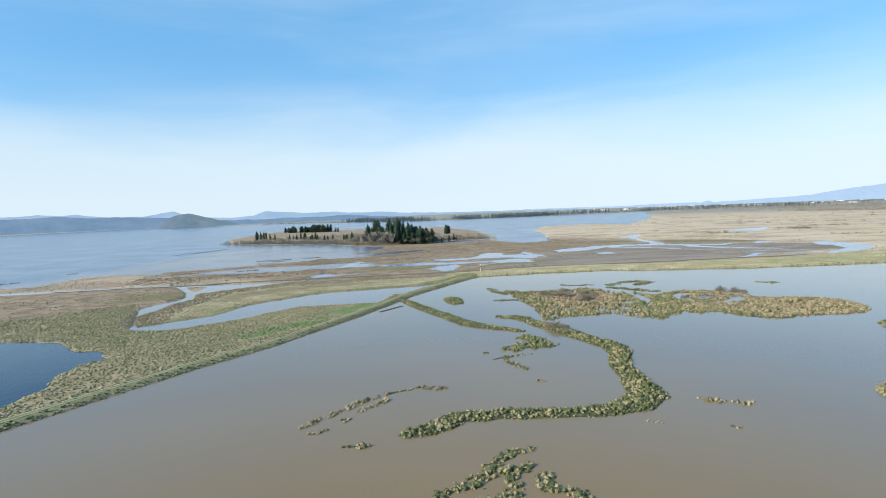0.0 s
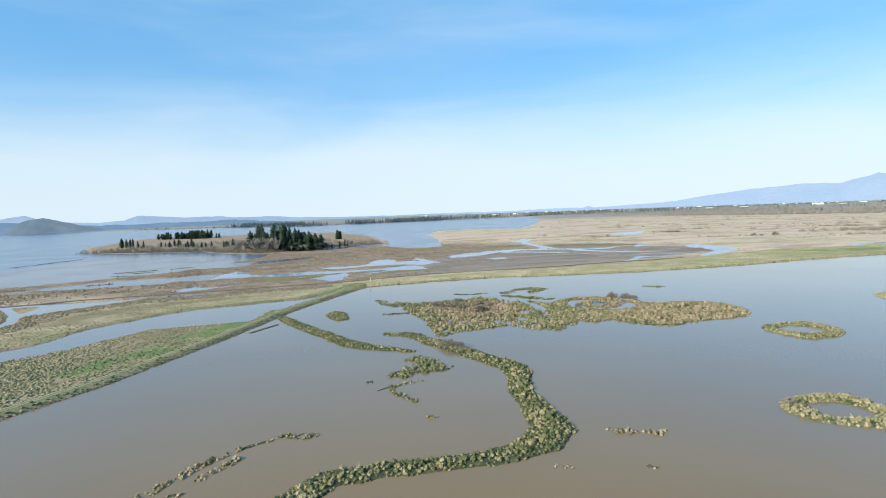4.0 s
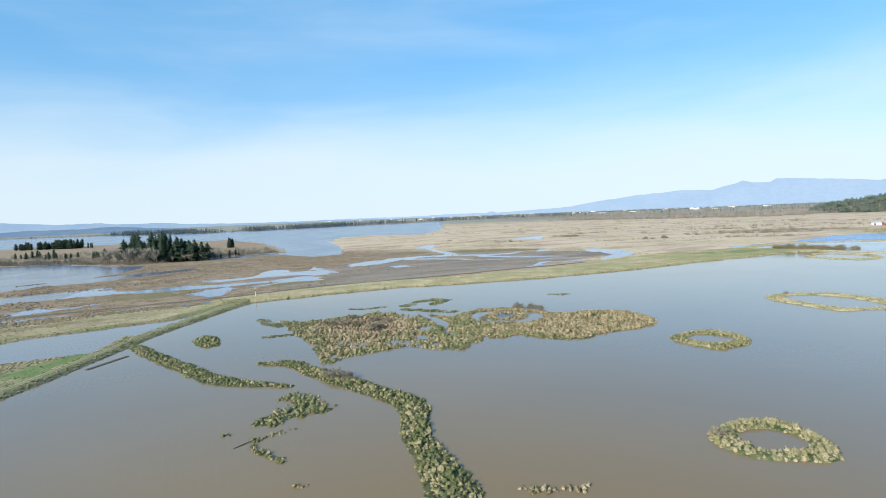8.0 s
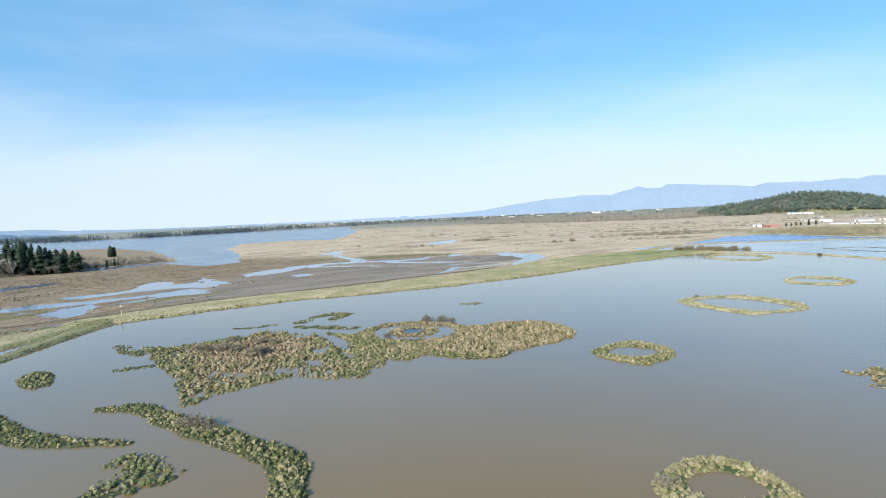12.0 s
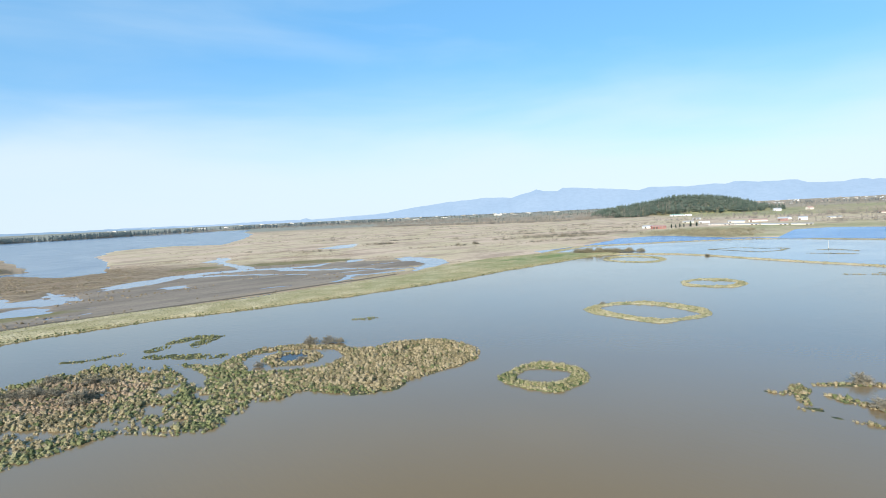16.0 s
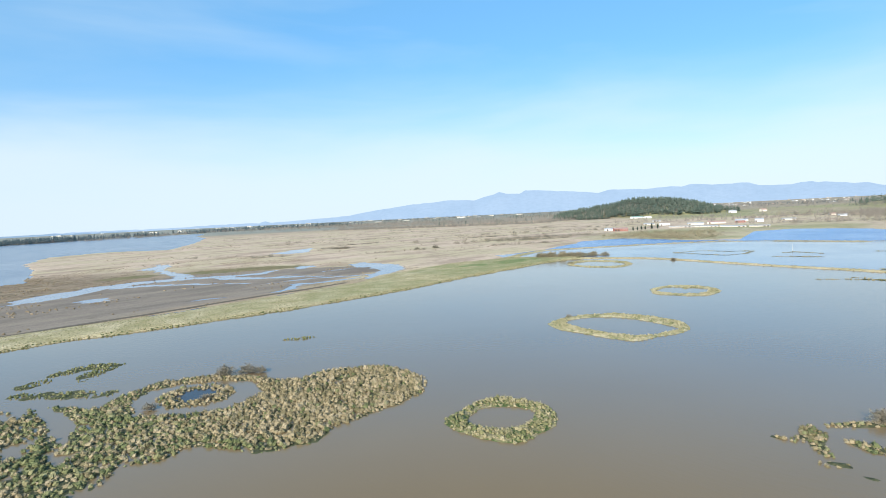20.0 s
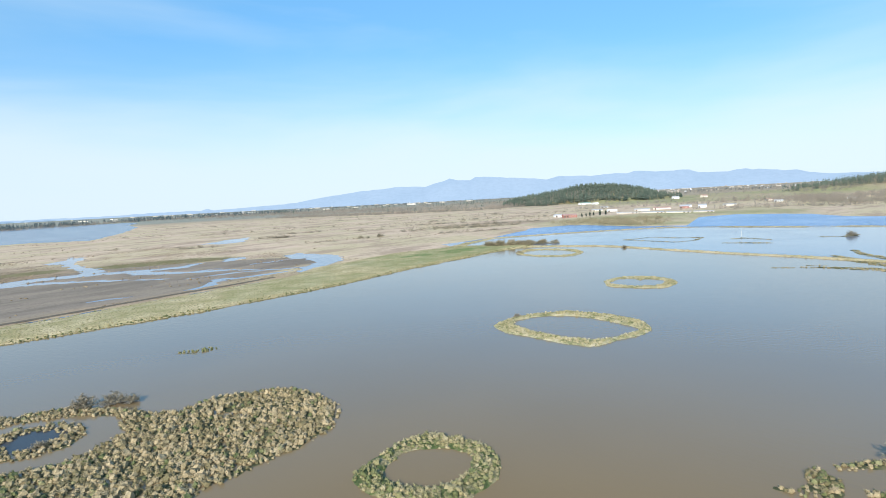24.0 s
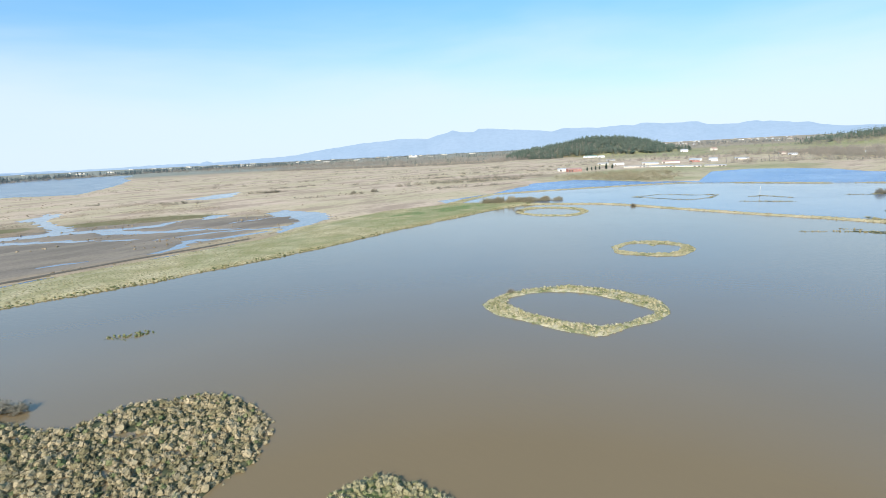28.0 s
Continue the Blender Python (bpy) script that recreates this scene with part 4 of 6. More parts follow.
tagged(part("pond", solid("pond", eye, [range(16)]), DARK), "dark blue still pool inside the ring of reeds", "water", kind="structure")

for i, (a, b) in enumerate([((-168, 486, 1.0), (-141, 497.5, 1.2)), ((-161, 462.5, 0.9), (-141, 456, 0.9)), ((-155, 405, 0.9), (-141, 408.5, 0.9)), ((-150, 477, 0.8), (-138, 482, 0.8)),
                            ((-130, 499, 1.0), (-116, 509, 1.2)), ((-174, 433, 0.9), (-165, 435, 0.9)), ((-309, 374, 1.0), (-302, 382, 1.0)), ((-302, 433, 0.9), (-296, 435, 0.9)), ((-304, 605, 0.7), (-275, 690, 0.8))]):
    box = (min(a[0], b[0]) - 4, min(a[1], b[1]) - 4, max(a[0], b[0]) + 4, max(a[1], b[1]) + 4)
    reed_islet("reed_strip", lambda x, y, a=a, b=b: band(x, y, [a, b]), box, "thin dark strip of reeds standing in the open lake", BROWN_REED, (-100, 300), 1.5, 0.9, 0.9, 25, 0.15, seed=110 + i)

# ring-shaped islets
RINGS = [
    ("a", [(88.8, 110.6), (96.6, 113.1), (102.8, 111.8), (106, 107.6), (105.2, 100.2), (101, 95.2), (96.6, 94.4), (93.8, 97), (89, 99.7), (87.2, 103.3), (87.5, 107.4)],
     [(93.6, 108.3), (98, 108.9), (101.2, 107.2), (102, 103.2), (100.5, 99.8), (97, 99.5), (92.5, 101.3), (91.8, 104.8)], STRAW_REED, 0.4),
    ("b", [(134.6, 167), (141, 169), (146.2, 169.8), (151.2, 169), (153.9, 163.5), (154, 156.8), (151.8, 152.4), (146.9, 149.8), (143.2, 150.3), (137.5, 150.3), (135.5, 152.4), (134, 157), (133, 162.1)],
     [(139, 164.4), (144, 166.5), (147.8, 165.2), (150.2, 161.5), (150.5, 157.5), (148.1, 155), (143.9, 153.9), (139.7, 155.3), (138, 159.1), (137.6, 161.8)], STRAW_REED, 0.42),
    ("c", [(220, 203.4), (234.3, 203), (247.8, 193.5), (249.6, 177.4), (246.9, 167.7), (237.8, 160.7), (229.7, 161.2), (219.4, 165), (213, 167.2), (211.6, 174.3), (213, 187.1), (214.5, 197.5)],
     [(224.6, 199.4), (236.9, 195.9), (240.8, 187.7), (241, 178.6), (237.2, 166.6), (232.8, 164.2), (220.6, 169), (218.6, 179.7), (220.4, 189.5)], PALE_REED, 0.25),
    ("d", [(306, 206.8), (320.5, 206.9), (327, 195.6), (324, 182.6), (313.3, 178), (301.5, 179.6), (296.8, 190.2), (296.2, 201.2)],
     [(302, 201.8), (315.4, 203.7), (319.6, 198.7), (315.2, 195.2), (315.2, 194), (321.6, 193), (318.9, 185.2), (306.2, 183.3), (300.6, 194)], PALE_REED, 0.3),
    ("e", [(388.5, 305), (400, 310), (412.8, 308), (420.6, 290), (418, 275), (406, 264), (384, 262), (377.5, 281.6), (381, 296)],
     [(392, 301), (404, 304), (412, 300), (415, 284), (405, 269), (388, 267), (382, 282), (385, 295)], PALE_REED, 0.25)]


def rounded(pts, times):
    """The same outline with its corners cut off."""
    for _ in range(times):
        pts = [(a[0] * k + b[0] * (1 - k), a[1] * k + b[1] * (1 - k)) for a, b in zip(pts, pts[1:] + pts[:1]) for k in (0.78, 0.22)]
    return pts


for i, (_, outer, inner, mat, share) in enumerate(RINGS):
    outer, inner = rounded(outer, 1 if i > 1 else 2), rounded(inner, 1)
    ox, oy = [p[0] for p in outer], [p[1] for p in outer]
    big = i > 1
    reed_islet("ring_islet", lambda x, y, o=outer, n=inner, w=0.8 if big else 0.0: np.minimum(area(x, y, o) - w * 0.3, -area(x, y, n) - w), (min(ox) - 4, min(oy) - 4, max(ox) + 4, max(oy) + 4),
               "ring-shaped grassy bank of straw and green tussocks round a pool", mat, (ox[0], oy[0] - 40), 0.76, 0.55 if big else 0.78, 0.95, 100 if big else 290, 0.35, seed=60 + i, soil=RING_SOIL if i < 2 else BANK,
               green=lambda x, y, s=share, k=i: np.clip(s * (0.8 if k > 1 else 1.3) * speckle(x, y, 6, 80 + k), 0, 1))
# the broken ring to the south-east
BROKEN = [[(165.9, 119.8, 0.4), (165.6, 117.2, 0.8), (169.5, 115, 1.0)], [(173, 116, 1.4), (169.5, 114.5, 1.8), (166.4, 113.2, 1.2), (162.8, 111.3, 0.8)], [(159.8, 111.5, 0.9), (161, 109.2, 0.7)],
          [(176.5, 114.1, 0.8), (183, 107.2, 1.5), (185, 103, 1.3), (181, 99.5, 1.2)], [(171, 109.5, 1.3), (169.6, 105, 1.7), (169, 100, 1.3)], [(159, 106.5, 0.3), (159.2, 97.5, 0.3)]]
for i, pts in enumerate(BROKEN):
    ax, ay = [p[0] for p in pts], [p[1] for p in pts]
    reed_islet("reed_strip", lambda x, y, pts=pts: band(x, y, pts), (min(ax) - 3, min(ay) - 3, max(ax) + 3, max(ay) + 3), "fragment of a broken reed ring with straw-coloured tussocks", TAN_REED,
               (165, 90), 0.75, 0.76, 1.0, 60, 0.1, seed=70 + i, green=lambda x, y: 0.3 + 0 * x)

# ---- tracks, road, edge stones ----


def strip(name, path, width, lift, material, label, category="track", step=3.0, side=0.0):
    """A thin slab that follows the ground along a line."""
    pts = []
    for (ax, ay), (bx, by) in zip(path, path[1:]):
        n = max(1, int(math.hypot(bx - ax, by - ay) / step))
        pts += [(ax + (bx - ax) * i / n, ay + (by - ay) * i / n) for i in range(n)]
    pts = np.array(pts + [path[-1]], float)
    way = np.gradient(pts, axis=0)
    way /= np.linalg.norm(way, axis=1)[:, None]
    across = np.stack([-way[:, 1], way[:, 0]], 1)
    wob = (rough(pts[:, 0], pts[:, 1], 9, 5) - 0.5) * 0.5
    mid = pts + across * (side + wob)[:, None]
    a, b = mid + across * width / 2, mid - across * width / 2
    za, zb = land(a[:, 0], a[:, 1])[0], land(b[:, 0], b[:, 1])[0]
    z = np.maximum(np.maximum(za, zb), 0.02) + lift
    k = len(pts)
    v = np.concatenate([np.c_[a, z], np.c_[b, z], np.c_[a, z - 0.4], np.c_[b, z - 0.4]])
    f = []
    for i in range(k - 1):
        f += [(i, i + 1, k + i + 1, k + i), (2 * k + i, 2 * k + i + 1, i + 1, i), (k + i, k + i + 1, 3 * k + i + 1, 3 * k + i)]
    return tagged(part(name, solid(name, v, f), material), label, category, kind="structure")


LINE = [(x, y) for x, y, _ in LEFT_DIKE[:-1]] + [(10, 317)]
for off, wide in ((-0.75, 0.3), (0.75, 0.5)):
    strip("track", LINE, wide, 0.05, GRAVEL, "pale wheel track worn into the grassy dike", side=off)
strip("road", [(-230, 316), (-123, 332), (-90, 335), (-50, 338), (0, 343), (25, 346), (62, 354), (100, 357.5), (133, 358.5), (160, 361), (190, 364), (222, 365), (248, 368)], 3.2, 0.12, ASPHALT,
      "narrow dark old road along the edge of the marsh", "road")
strip("track", [(14, 336), (60, 343), (100, 346), (140, 342), (190, 344), (255, 350), (320, 366)], 0.9, 0.06, GRAVEL, "pale trodden track along the grassy dike")

rng = np.random.default_rng(5)


def edge_points(path, off, gap, jitter):
    out = []
    for (ax, ay), (bx, by) in zip(path, path[1:]):
        n = max(1, int(math.hypot(bx - ax, by - ay) / gap))
        ux, uy = (bx - ax) / math.hypot(bx - ax, by - ay), (by - ay) / math.hypot(bx - ax, by - ay)
        for i in range(n):
            j = rng.normal(0, jitter)
            out.append((ax + (bx - ax) * i / n + uy * (off + j), ay + (by - ay) * i / n - ux * (off + j)))
    return np.array(out)


def stone(seed):
    r = random.Random(seed)
    bm = bmesh.new()
    bmesh.ops.create_icosphere(bm, subdivisions=1, radius=0.5)
    for v in bm.verts:
        v.co *= r.uniform(0.7, 1.2)
        v.co.z *= 0.7
    out = np.array([v.co[:] for v in bm.verts]), np.array([[v.index for v in f.verts] for f in bm.faces])
    bm.free()
    return out


STONES = [stone(s) for s in range(5)]
shore = edge_points([p for p in LINE if p[1] > 60], 3.3, 0.55, 0.35)
size = rng.uniform(0.35, 0.9, len(shore))
tagged(part("edge_stones", joined("edge_stones", STONES, np.c_[shore, np.full(len(shore), 0.02), size, size], rng), STONE), "rows of dark stones along the dike at the water's edge", "stones", kind="stuff")

# ---- grass and reeds over the land ----


def sward(name, label, box, gap, size, rule, material, kinds, seed, category="reeds", flat=1.0):
    """Clumps over a stretch of land wherever rule(x, y, height) lets them grow."""
    r = np.random.default_rng(seed)
    X, Y = np.meshgrid(np.arange(box[0], box[2], gap), np.arange(box[1], box[3], gap))
    x, y = X.ravel() + r.uniform(-0.5, 0.5, X.size) * gap, Y.ravel() + r.uniform(-0.5, 0.5, X.size) * gap
    h = land(x, y)[0]
    keep = r.random(len(x)) < rule(x, y, h)
    x, y, h = x[keep], y[keep], h[keep]
    s = size * r.uniform(0.55, 1.4, len(x))
    return tagged(part(name, joined(name, kinds, np.c_[x, y, h - 0.06, s, s * flat * r.uniform(0.7, 1.2, len(x))], r), material), label, category, kind="stuff")


LUSH = [(-31, 238, 5), (-47, 208, 9), (-66, 178, 6)]
sward("reed_bed", "wide bed of straw-coloured reed tussocks beside the dike", (-215, 60, -12, 262), 0.95, 0.8,
      lambda x, y, h: ((area(x, y, REEDS) > 1.6) & (h > 0.05) & (band(x, y, LUSH) < 1.5 * (speckle(x, y, 6, 3) - 0.3) * 4)) * (0.65 + 0.35 * speckle(x, y, 8, 4)), STRAW_REED, MID_TUFTS, 11, flat=0.75)
sward("green_sedge_bed", "green sedge growing between the straw reeds", (-215, 60, -12, 262), 1.3, 0.85,
      lambda x, y, h: ((area(x, y, REEDS) > 0) & (h > 0.05) & (band(x, y, LEFT_DIKE) < -0.3)) * np.clip(rough(x, y, 16, 8, 3) * 4 - 1.75, 0, 0.9), GREEN_REED, LOW_TUFTS, 12, flat=0.75)
sward("lush_grass", "bright green grass beside the dike track", (-80, 165, -20, 250), 0.9, 0.5,
      lambda x, y, h: ((band(x, y, LUSH) + (speckle(x, y, 5, 9) - 0.5) * 7 > 0) & (h > 0.03) & (band(x, y, LEFT_DIKE) < -0.3)) * 0.55, LUSH_GRASS, LOW_TUFTS, 29, "grass", flat=0.6)
sward("dike_grass", "rough grass fringe on the shoulders of the dike", (-150, 60, 20, 330), 0.85, 0.72,
      lambda x, y, h: ((band(x, y, LEFT_DIKE) > -0.2) & (h > 0.0)) * np.where(band(x, y, LEFT_DIKE) < 1.6, 0.9, np.where(band(x, y, LEFT_DIKE) < 2.6, 0.35, 0.06)), MIX_REED, LOW_TUFTS, 13, "grass", flat=0.7)
SPIT_BACK = [(-120, 214, 8), (-127, 240, 9), (-126, 262, 11), (-122, 292, 11), (-95, 316, 13), (-40, 325, 8), (6, 329, 3)]
sward("spit_reeds", "straw and olive reeds on the low spit between channels", (-135, 205, 16, 335), 1.3, 0.75,
      lambda x, y, h: ((area(x, y, SPIT) > 0) & (h > 0.03) & (band(x, y, SPIT_BACK) < 0)) * np.clip(rough(x, y, 14, 61, 3) * 3 - 0.7, 0.1, 0.85), STRAW_REED, LOW_TUFTS, 14, flat=0.65)
sward("spit_sedge", "green and brown sedge along the edge of the low spit", (-135, 205, 16, 335), 1.4, 0.75,
      lambda x, y, h: ((np.abs(area(x, y, SPIT) - 3) < 3) & (h > 0.02)) * np.clip(rough(x, y, 10, 66, 3) * 3 - 0.9, 0, 0.8), MIX_REED, LOW_TUFTS, 26, flat=0.65)
sward("brown_reed_belt", "tall brown reeds along the back of the spit", (-140, 205, 16, 335), 1.2, 1.0,
      lambda x, y, h: ((band(x, y, SPIT_BACK) + (speckle(x, y, 9, 5) - 0.5) * 8 > 0) & (h > 0.03)) * 0.8, BROWN_REED, LOW_TUFTS, 28, flat=0.9)
sward("dike_meadow", "pale green and straw grass tufts on the broad dike", (10, 305, 440, 392), 1.15, 0.5,
      lambda x, y, h: ((band(x, y, RIGHT_DIKE) > 0.3) & (h > 0.05)) * np.where(band(x, y, RIGHT_DIKE) < 4, 0.9, 0.3 + 0.6 * speckle(x, y, 14, 2)), STRAW_REED, LOW_TUFTS, 15, "grass")
sward("dike_fringe", "green sedge fringe along the foot of the broad dike", (10, 300, 440, 352), 1.0, 0.8,
      lambda x, y, h: ((np.abs(band(x, y, RIGHT_DIKE) - 0.2) < 1.5) & (y < 352) & (h > -0.15)) * 0.9, MIX_REED, LOW_TUFTS, 25, "grass")
sward("cross_dike_grass", "rough straw grass along the narrow cross dikes", (380, 20, 650, 440), 1.7, 0.6,
      lambda x, y, h: ((np.maximum(band(x, y, CROSS_DIKE), band(x, y, FAR_DIKE)) > -0.3) & (h > 0.0)) * 0.85, TAN_REED, LOW_TUFTS, 16, "grass")
sward("marsh_reeds", "brown broken reed beds across the wet marsh", (-300, 205, 330, 700), 2.2, 0.95,
      lambda x, y, h: ((h > 0.06) & ((area(x, y, MARSH) > -15) | (area(x, y, BROWNS) > 0)) & (band(x, y, RIGHT_DIKE) < -4) & (area(x, y, MUDFLAT) < 4))
      * np.clip(rough(x * 0.7, y * 1.3, 22, 21, 4) * 5 - 2.1, 0, 0.95), BROWN_REED, LOW_TUFTS, 17, flat=0.6)
sward("marsh_straw", "straw-coloured reed fringes along the marsh pools", (-300, 330, 330, 700), 2.0, 0.95,
      lambda x, y, h: ((h > 0.02) & (h < 0.22) & (area(x, y, MARSH) > -10) & (band(x, y, RIGHT_DIKE) < -4) & (area(x, y, MUDFLAT) < 0))
      * np.clip(rough(x, y, 25, 23, 3) * 4 - 1.6, 0, 0.7), TAN_REED, LOW_TUFTS, 27, flat=0.6)
HUMMOCKS = [[(20, 602), (57, 509), (85, 494), (123, 527), (131, 655), (100, 600), (86, 590), (60, 640)], [(-140, 470), (-110, 430), (-40, 420), (0, 470), (30, 510), (10, 600), (-50, 600), (-90, 520)], [(-200, 335), (-90, 340), (-60, 352), (-90, 400), (-220, 395)]]
sward("reed_hummocks", "thick brown reed hummocks between lake and marsh pools", (-220, 335, 135, 660), 2.1, 1.45,
      lambda x, y, h: ((h > 0.04) & (np.maximum.reduce([area(x, y, p) for p in HUMMOCKS]) + (speckle(x, y, 18, 6) - 0.5) * 20 > 0)) * np.clip(rough(x * 0.8, y * 1.4, 12, 72, 3) * 5 - 2.1, 0, 0.9), BROWN_REED, LOW_TUFTS, 31, flat=0.75)
sward("mud_tufts", "dark reed tufts dotted over the bare mud", (30, 350, 345, 545), 3.2, 1.2,
      lambda x, y, h: ((h > 0.03) & (area(x, y, MUDFLAT) > 0)) * np.clip(rough(x * 0.5, y * 1.6, 22, 33, 3) * 6 - 3.6, 0, 0.6), BROWN_REED, LOW_TUFTS, 18)
sward("dry_meadow", "coarse tufts in the tan meadow beyond the marsh", (200, 480, 900, 1250), 9.0, 1.3,
      lambda x, y, h: ((h > 0.1) & (area(x, y, MARSH) > 10)) * np.clip(rough(x, y, 70, 41, 3) * 4 - 2.2, 0, 0.5), BROWN_REED, LOW_TUFTS, 19)

# ---- trees and shrubs ----


def conifer_shape(seed, tiers=30, arms=11):
    """A ragged fir: a narrow crown of short drooping boughs, fuller on one side, with gaps; one metre is the whole height."""
    r = random.Random(seed)
    v, f = [], []
    lean, full, start = (r.uniform(-0.02, 0.02), r.uniform(-0.02, 0.02)), r.uniform(0, 6.283), r.uniform(0.04, 0.16)
    for k in range(tiers):
        t = k / (tiers - 1)
        z = start + (0.95 - start) * t + r.uniform(-0.015, 0.015)
        reach = (0.125 * (1 - t) ** 0.5 * min(1, 0.65 + 2.2 * t) + 0.012) * r.uniform(0.5, 1.4)
        for i in range(arms):
            if r.random() < 0.16:
                continue
            a = 2 * math.pi * (i + r.random() * 0.9) / arms + 1.7 * k
            q, n = reach * r.uniform(0.5, 1.3) * (1 + 0.25 * math.cos(a - full)), len(v)
            c, s, w = math.cos(a), math.sin(a), r.uniform(0.3, 0.5) * q
            ox, oy, dip = lean[0] * z, lean[1] * z, r.uniform(0.01, 0.045) * (30 / tiers) ** 0.75
            v += [(ox, oy, z + 0.035), (ox + c * q * 0.7 - s * w, oy + s * q * 0.7 + c * w, z - dip * 0.5), (ox + c * q, oy + s * q, z - dip),
                  (ox + c * q * 0.7 + s * w, oy + s * q * 0.7 - c * w, z - dip * 0.5), (ox + c * q * 0.5, oy + s * q * 0.5, z + 0.022)]
            f += [(n, n + 1, n + 4), (n + 1, n + 2, n + 4), (n + 2, n + 3, n + 4), (n + 3, n, n + 4)]
    n = len(v)
    v += [(0.01 * math.cos(a), 0.01 * math.sin(a), 0.9) for a in (0, 2.1, 4.2)] + [(lean[0], lean[1], 1.0)]
    f += [(n, n + 1, n + 3), (n + 1, n + 2, n + 3), (n + 2, n, n + 3)]
    return np.array(v), np.array(f)


def trunk_shape(sides=6, r0=0.014, top=0.9):
    v = [(r0 * math.cos(6.283 * i / sides), r0 * math.sin(6.283 * i / sides), -0.02) for i in range(sides)] + [(0, 0, top)]
    return np.array(v), np.array([(i, (i + 1) % sides, sides) for i in range(sides)])


def bare_shape(seed, wide=0.33, twigs=150, thick=0.012):
    """A leafless crown: limbs that fork from the trunk and a cloud of fine twig sprays with gaps between."""
    r = random.Random(seed)
    v, f = [], []

    def blade(a, b, w):
        n = len(v)
        d = Vector(b) - Vector(a)
        side = d.cross(Vector((r.uniform(-1, 1), r.uniform(-1, 1), r.uniform(-1, 1)))).normalized() * w
        v.extend([tuple(Vector(a) - side), tuple(Vector(a) + side), tuple(b)])
        f.append((n, n + 1, n + 2))
    tips = []
    for i in range(9):
        a, h = 6.283 * i / 9 + r.uniform(-0.4, 0.4), r.uniform(0.12, 0.4)
        e = (wide * r.uniform(0.4, 0.95) * math.cos(a), wide * r.uniform(0.4, 0.95) * math.sin(a), r.uniform(0.55, 0.95))
        blade((0, 0, h), e, thick)
        tips.append(((0, 0, h), e))
    for _ in range(twigs):
        b, e = r.choice(tips)
        t = r.uniform(0.35, 1.0)
        p = [b[k] + (e[k] - b[k]) * t for k in range(3)]
        q = (p[0] + r.gauss(0, wide * 0.28), p[1] + r.gauss(0, wide * 0.28), min(1.0, p[2] + abs(r.gauss(0.03, 0.1))))
        blade(p, q, thick * r.uniform(0.9, 2.4))
    return np.array(v), np.array(f)


def shrub_shape(seed, stems=60, sprays=2300, fine=1.0):
    """A leafless shrub: stems that fan out from the foot, and a haze of short twigs that start from them and point every way."""
    r = random.Random(seed)
    v, f, nodes = [(0.0, 0.0, 0.0)], [], []
    for _ in range(stems):
        a, e = r.uniform(0, 6.283), math.acos(r.uniform(0.05, 1.0))
        q = r.uniform(0.75, 1.0) * (0.85 + 0.15 * math.sin(3 * a + seed))
        way = Vector((0.6 * math.sin(e) * math.cos(a), 0.6 * math.sin(e) * math.sin(a), 0.92 * math.cos(e)))
        last = 0
        for t in (0.35, 0.6, 0.8, 0.97):
            p = way * q * t + Vector((r.gauss(0, 0.03), r.gauss(0, 0.03), r.gauss(0, 0.02)))
            n = len(v)
            v += [tuple(p), tuple(p + Vector((r.uniform(-1, 1), r.uniform(-1, 1), 0)) * 0.012 * fine)]
            f.append((last, n, n + 1))
            last = n
            nodes += [n] * (1 + int(t * 4))
    for _ in range(sprays):
        n0, n = r.choice(nodes), len(v)
        p = Vector(v[n0])
        way = Vector((r.gauss(0, 1), r.gauss(0, 1), r.gauss(0.25, 0.8))).normalized()
        tip = p + way * r.uniform(0.05, 0.15)
        tip.z = max(tip.z, 0.02)
        side = way.cross(Vector((r.uniform(-1, 1), r.uniform(-1, 1), r.uniform(-1, 1)))).normalized() * r.uniform(0.01, 0.022) * fine
        v += [tuple(p + side), tuple(tip)]
        f.append((n0, n, n + 1))
    return np.array(v), np.array(f)


CONIFERS = [conifer_shape(s) for s in range(6)]
SMALL_CONIFERS = [conifer_shape(20 + s, 7, 6) for s in range(6)]
TINY_CONIFERS = [conifer_shape(30 + s, 5, 5) for s in range(6)]
BARES = [bare_shape(s) for s in range(5)]
SHRUBS = [shrub_shape(50 + s, 70, 2600, 1.25) for s in range(4)]
SCRUB = [shrub_shape(70 + s, 12, 75, 3.0) for s in range(5)]
FAR_SCRUB = [shrub_shape(80 + s, 8, 30, 4.6) for s in range(5)]
MESHES = {}


def shared(kind, k, shape, material):
    if (kind, k) not in MESHES:
        me = tri_mesh(kind, *shape, smooth=False)
        me.materials.append(material)
        MESHES[kind, k] = me
    return MESHES[kind, k]


def tree(name, label, shapes, material, x, y, height, wide, r, group="", z=None, category="tree", trunk=True):
    top = tagged(new(name), label, category, group)
    k = r.randrange(len(shapes))
    zz = float(land(np.array([x]), np.array([y]))[0][0]) if z is None else z
    top.matrix_world = Matrix.LocRotScale((x, y, max(zz, -0.1) - 0.1), Euler((0, 0, r.uniform(0, 6.28))), (wide, wide, height))
    for pname, me in (("crown", shared(name + "_crown", k, shapes[k], material)),) + ((("trunk", shared("trunk", 0, trunk_shape(), BARK)),) if trunk else ()):
        ob = new(pname, me)
        ob.parent = top
    return top


r = random.Random(7)
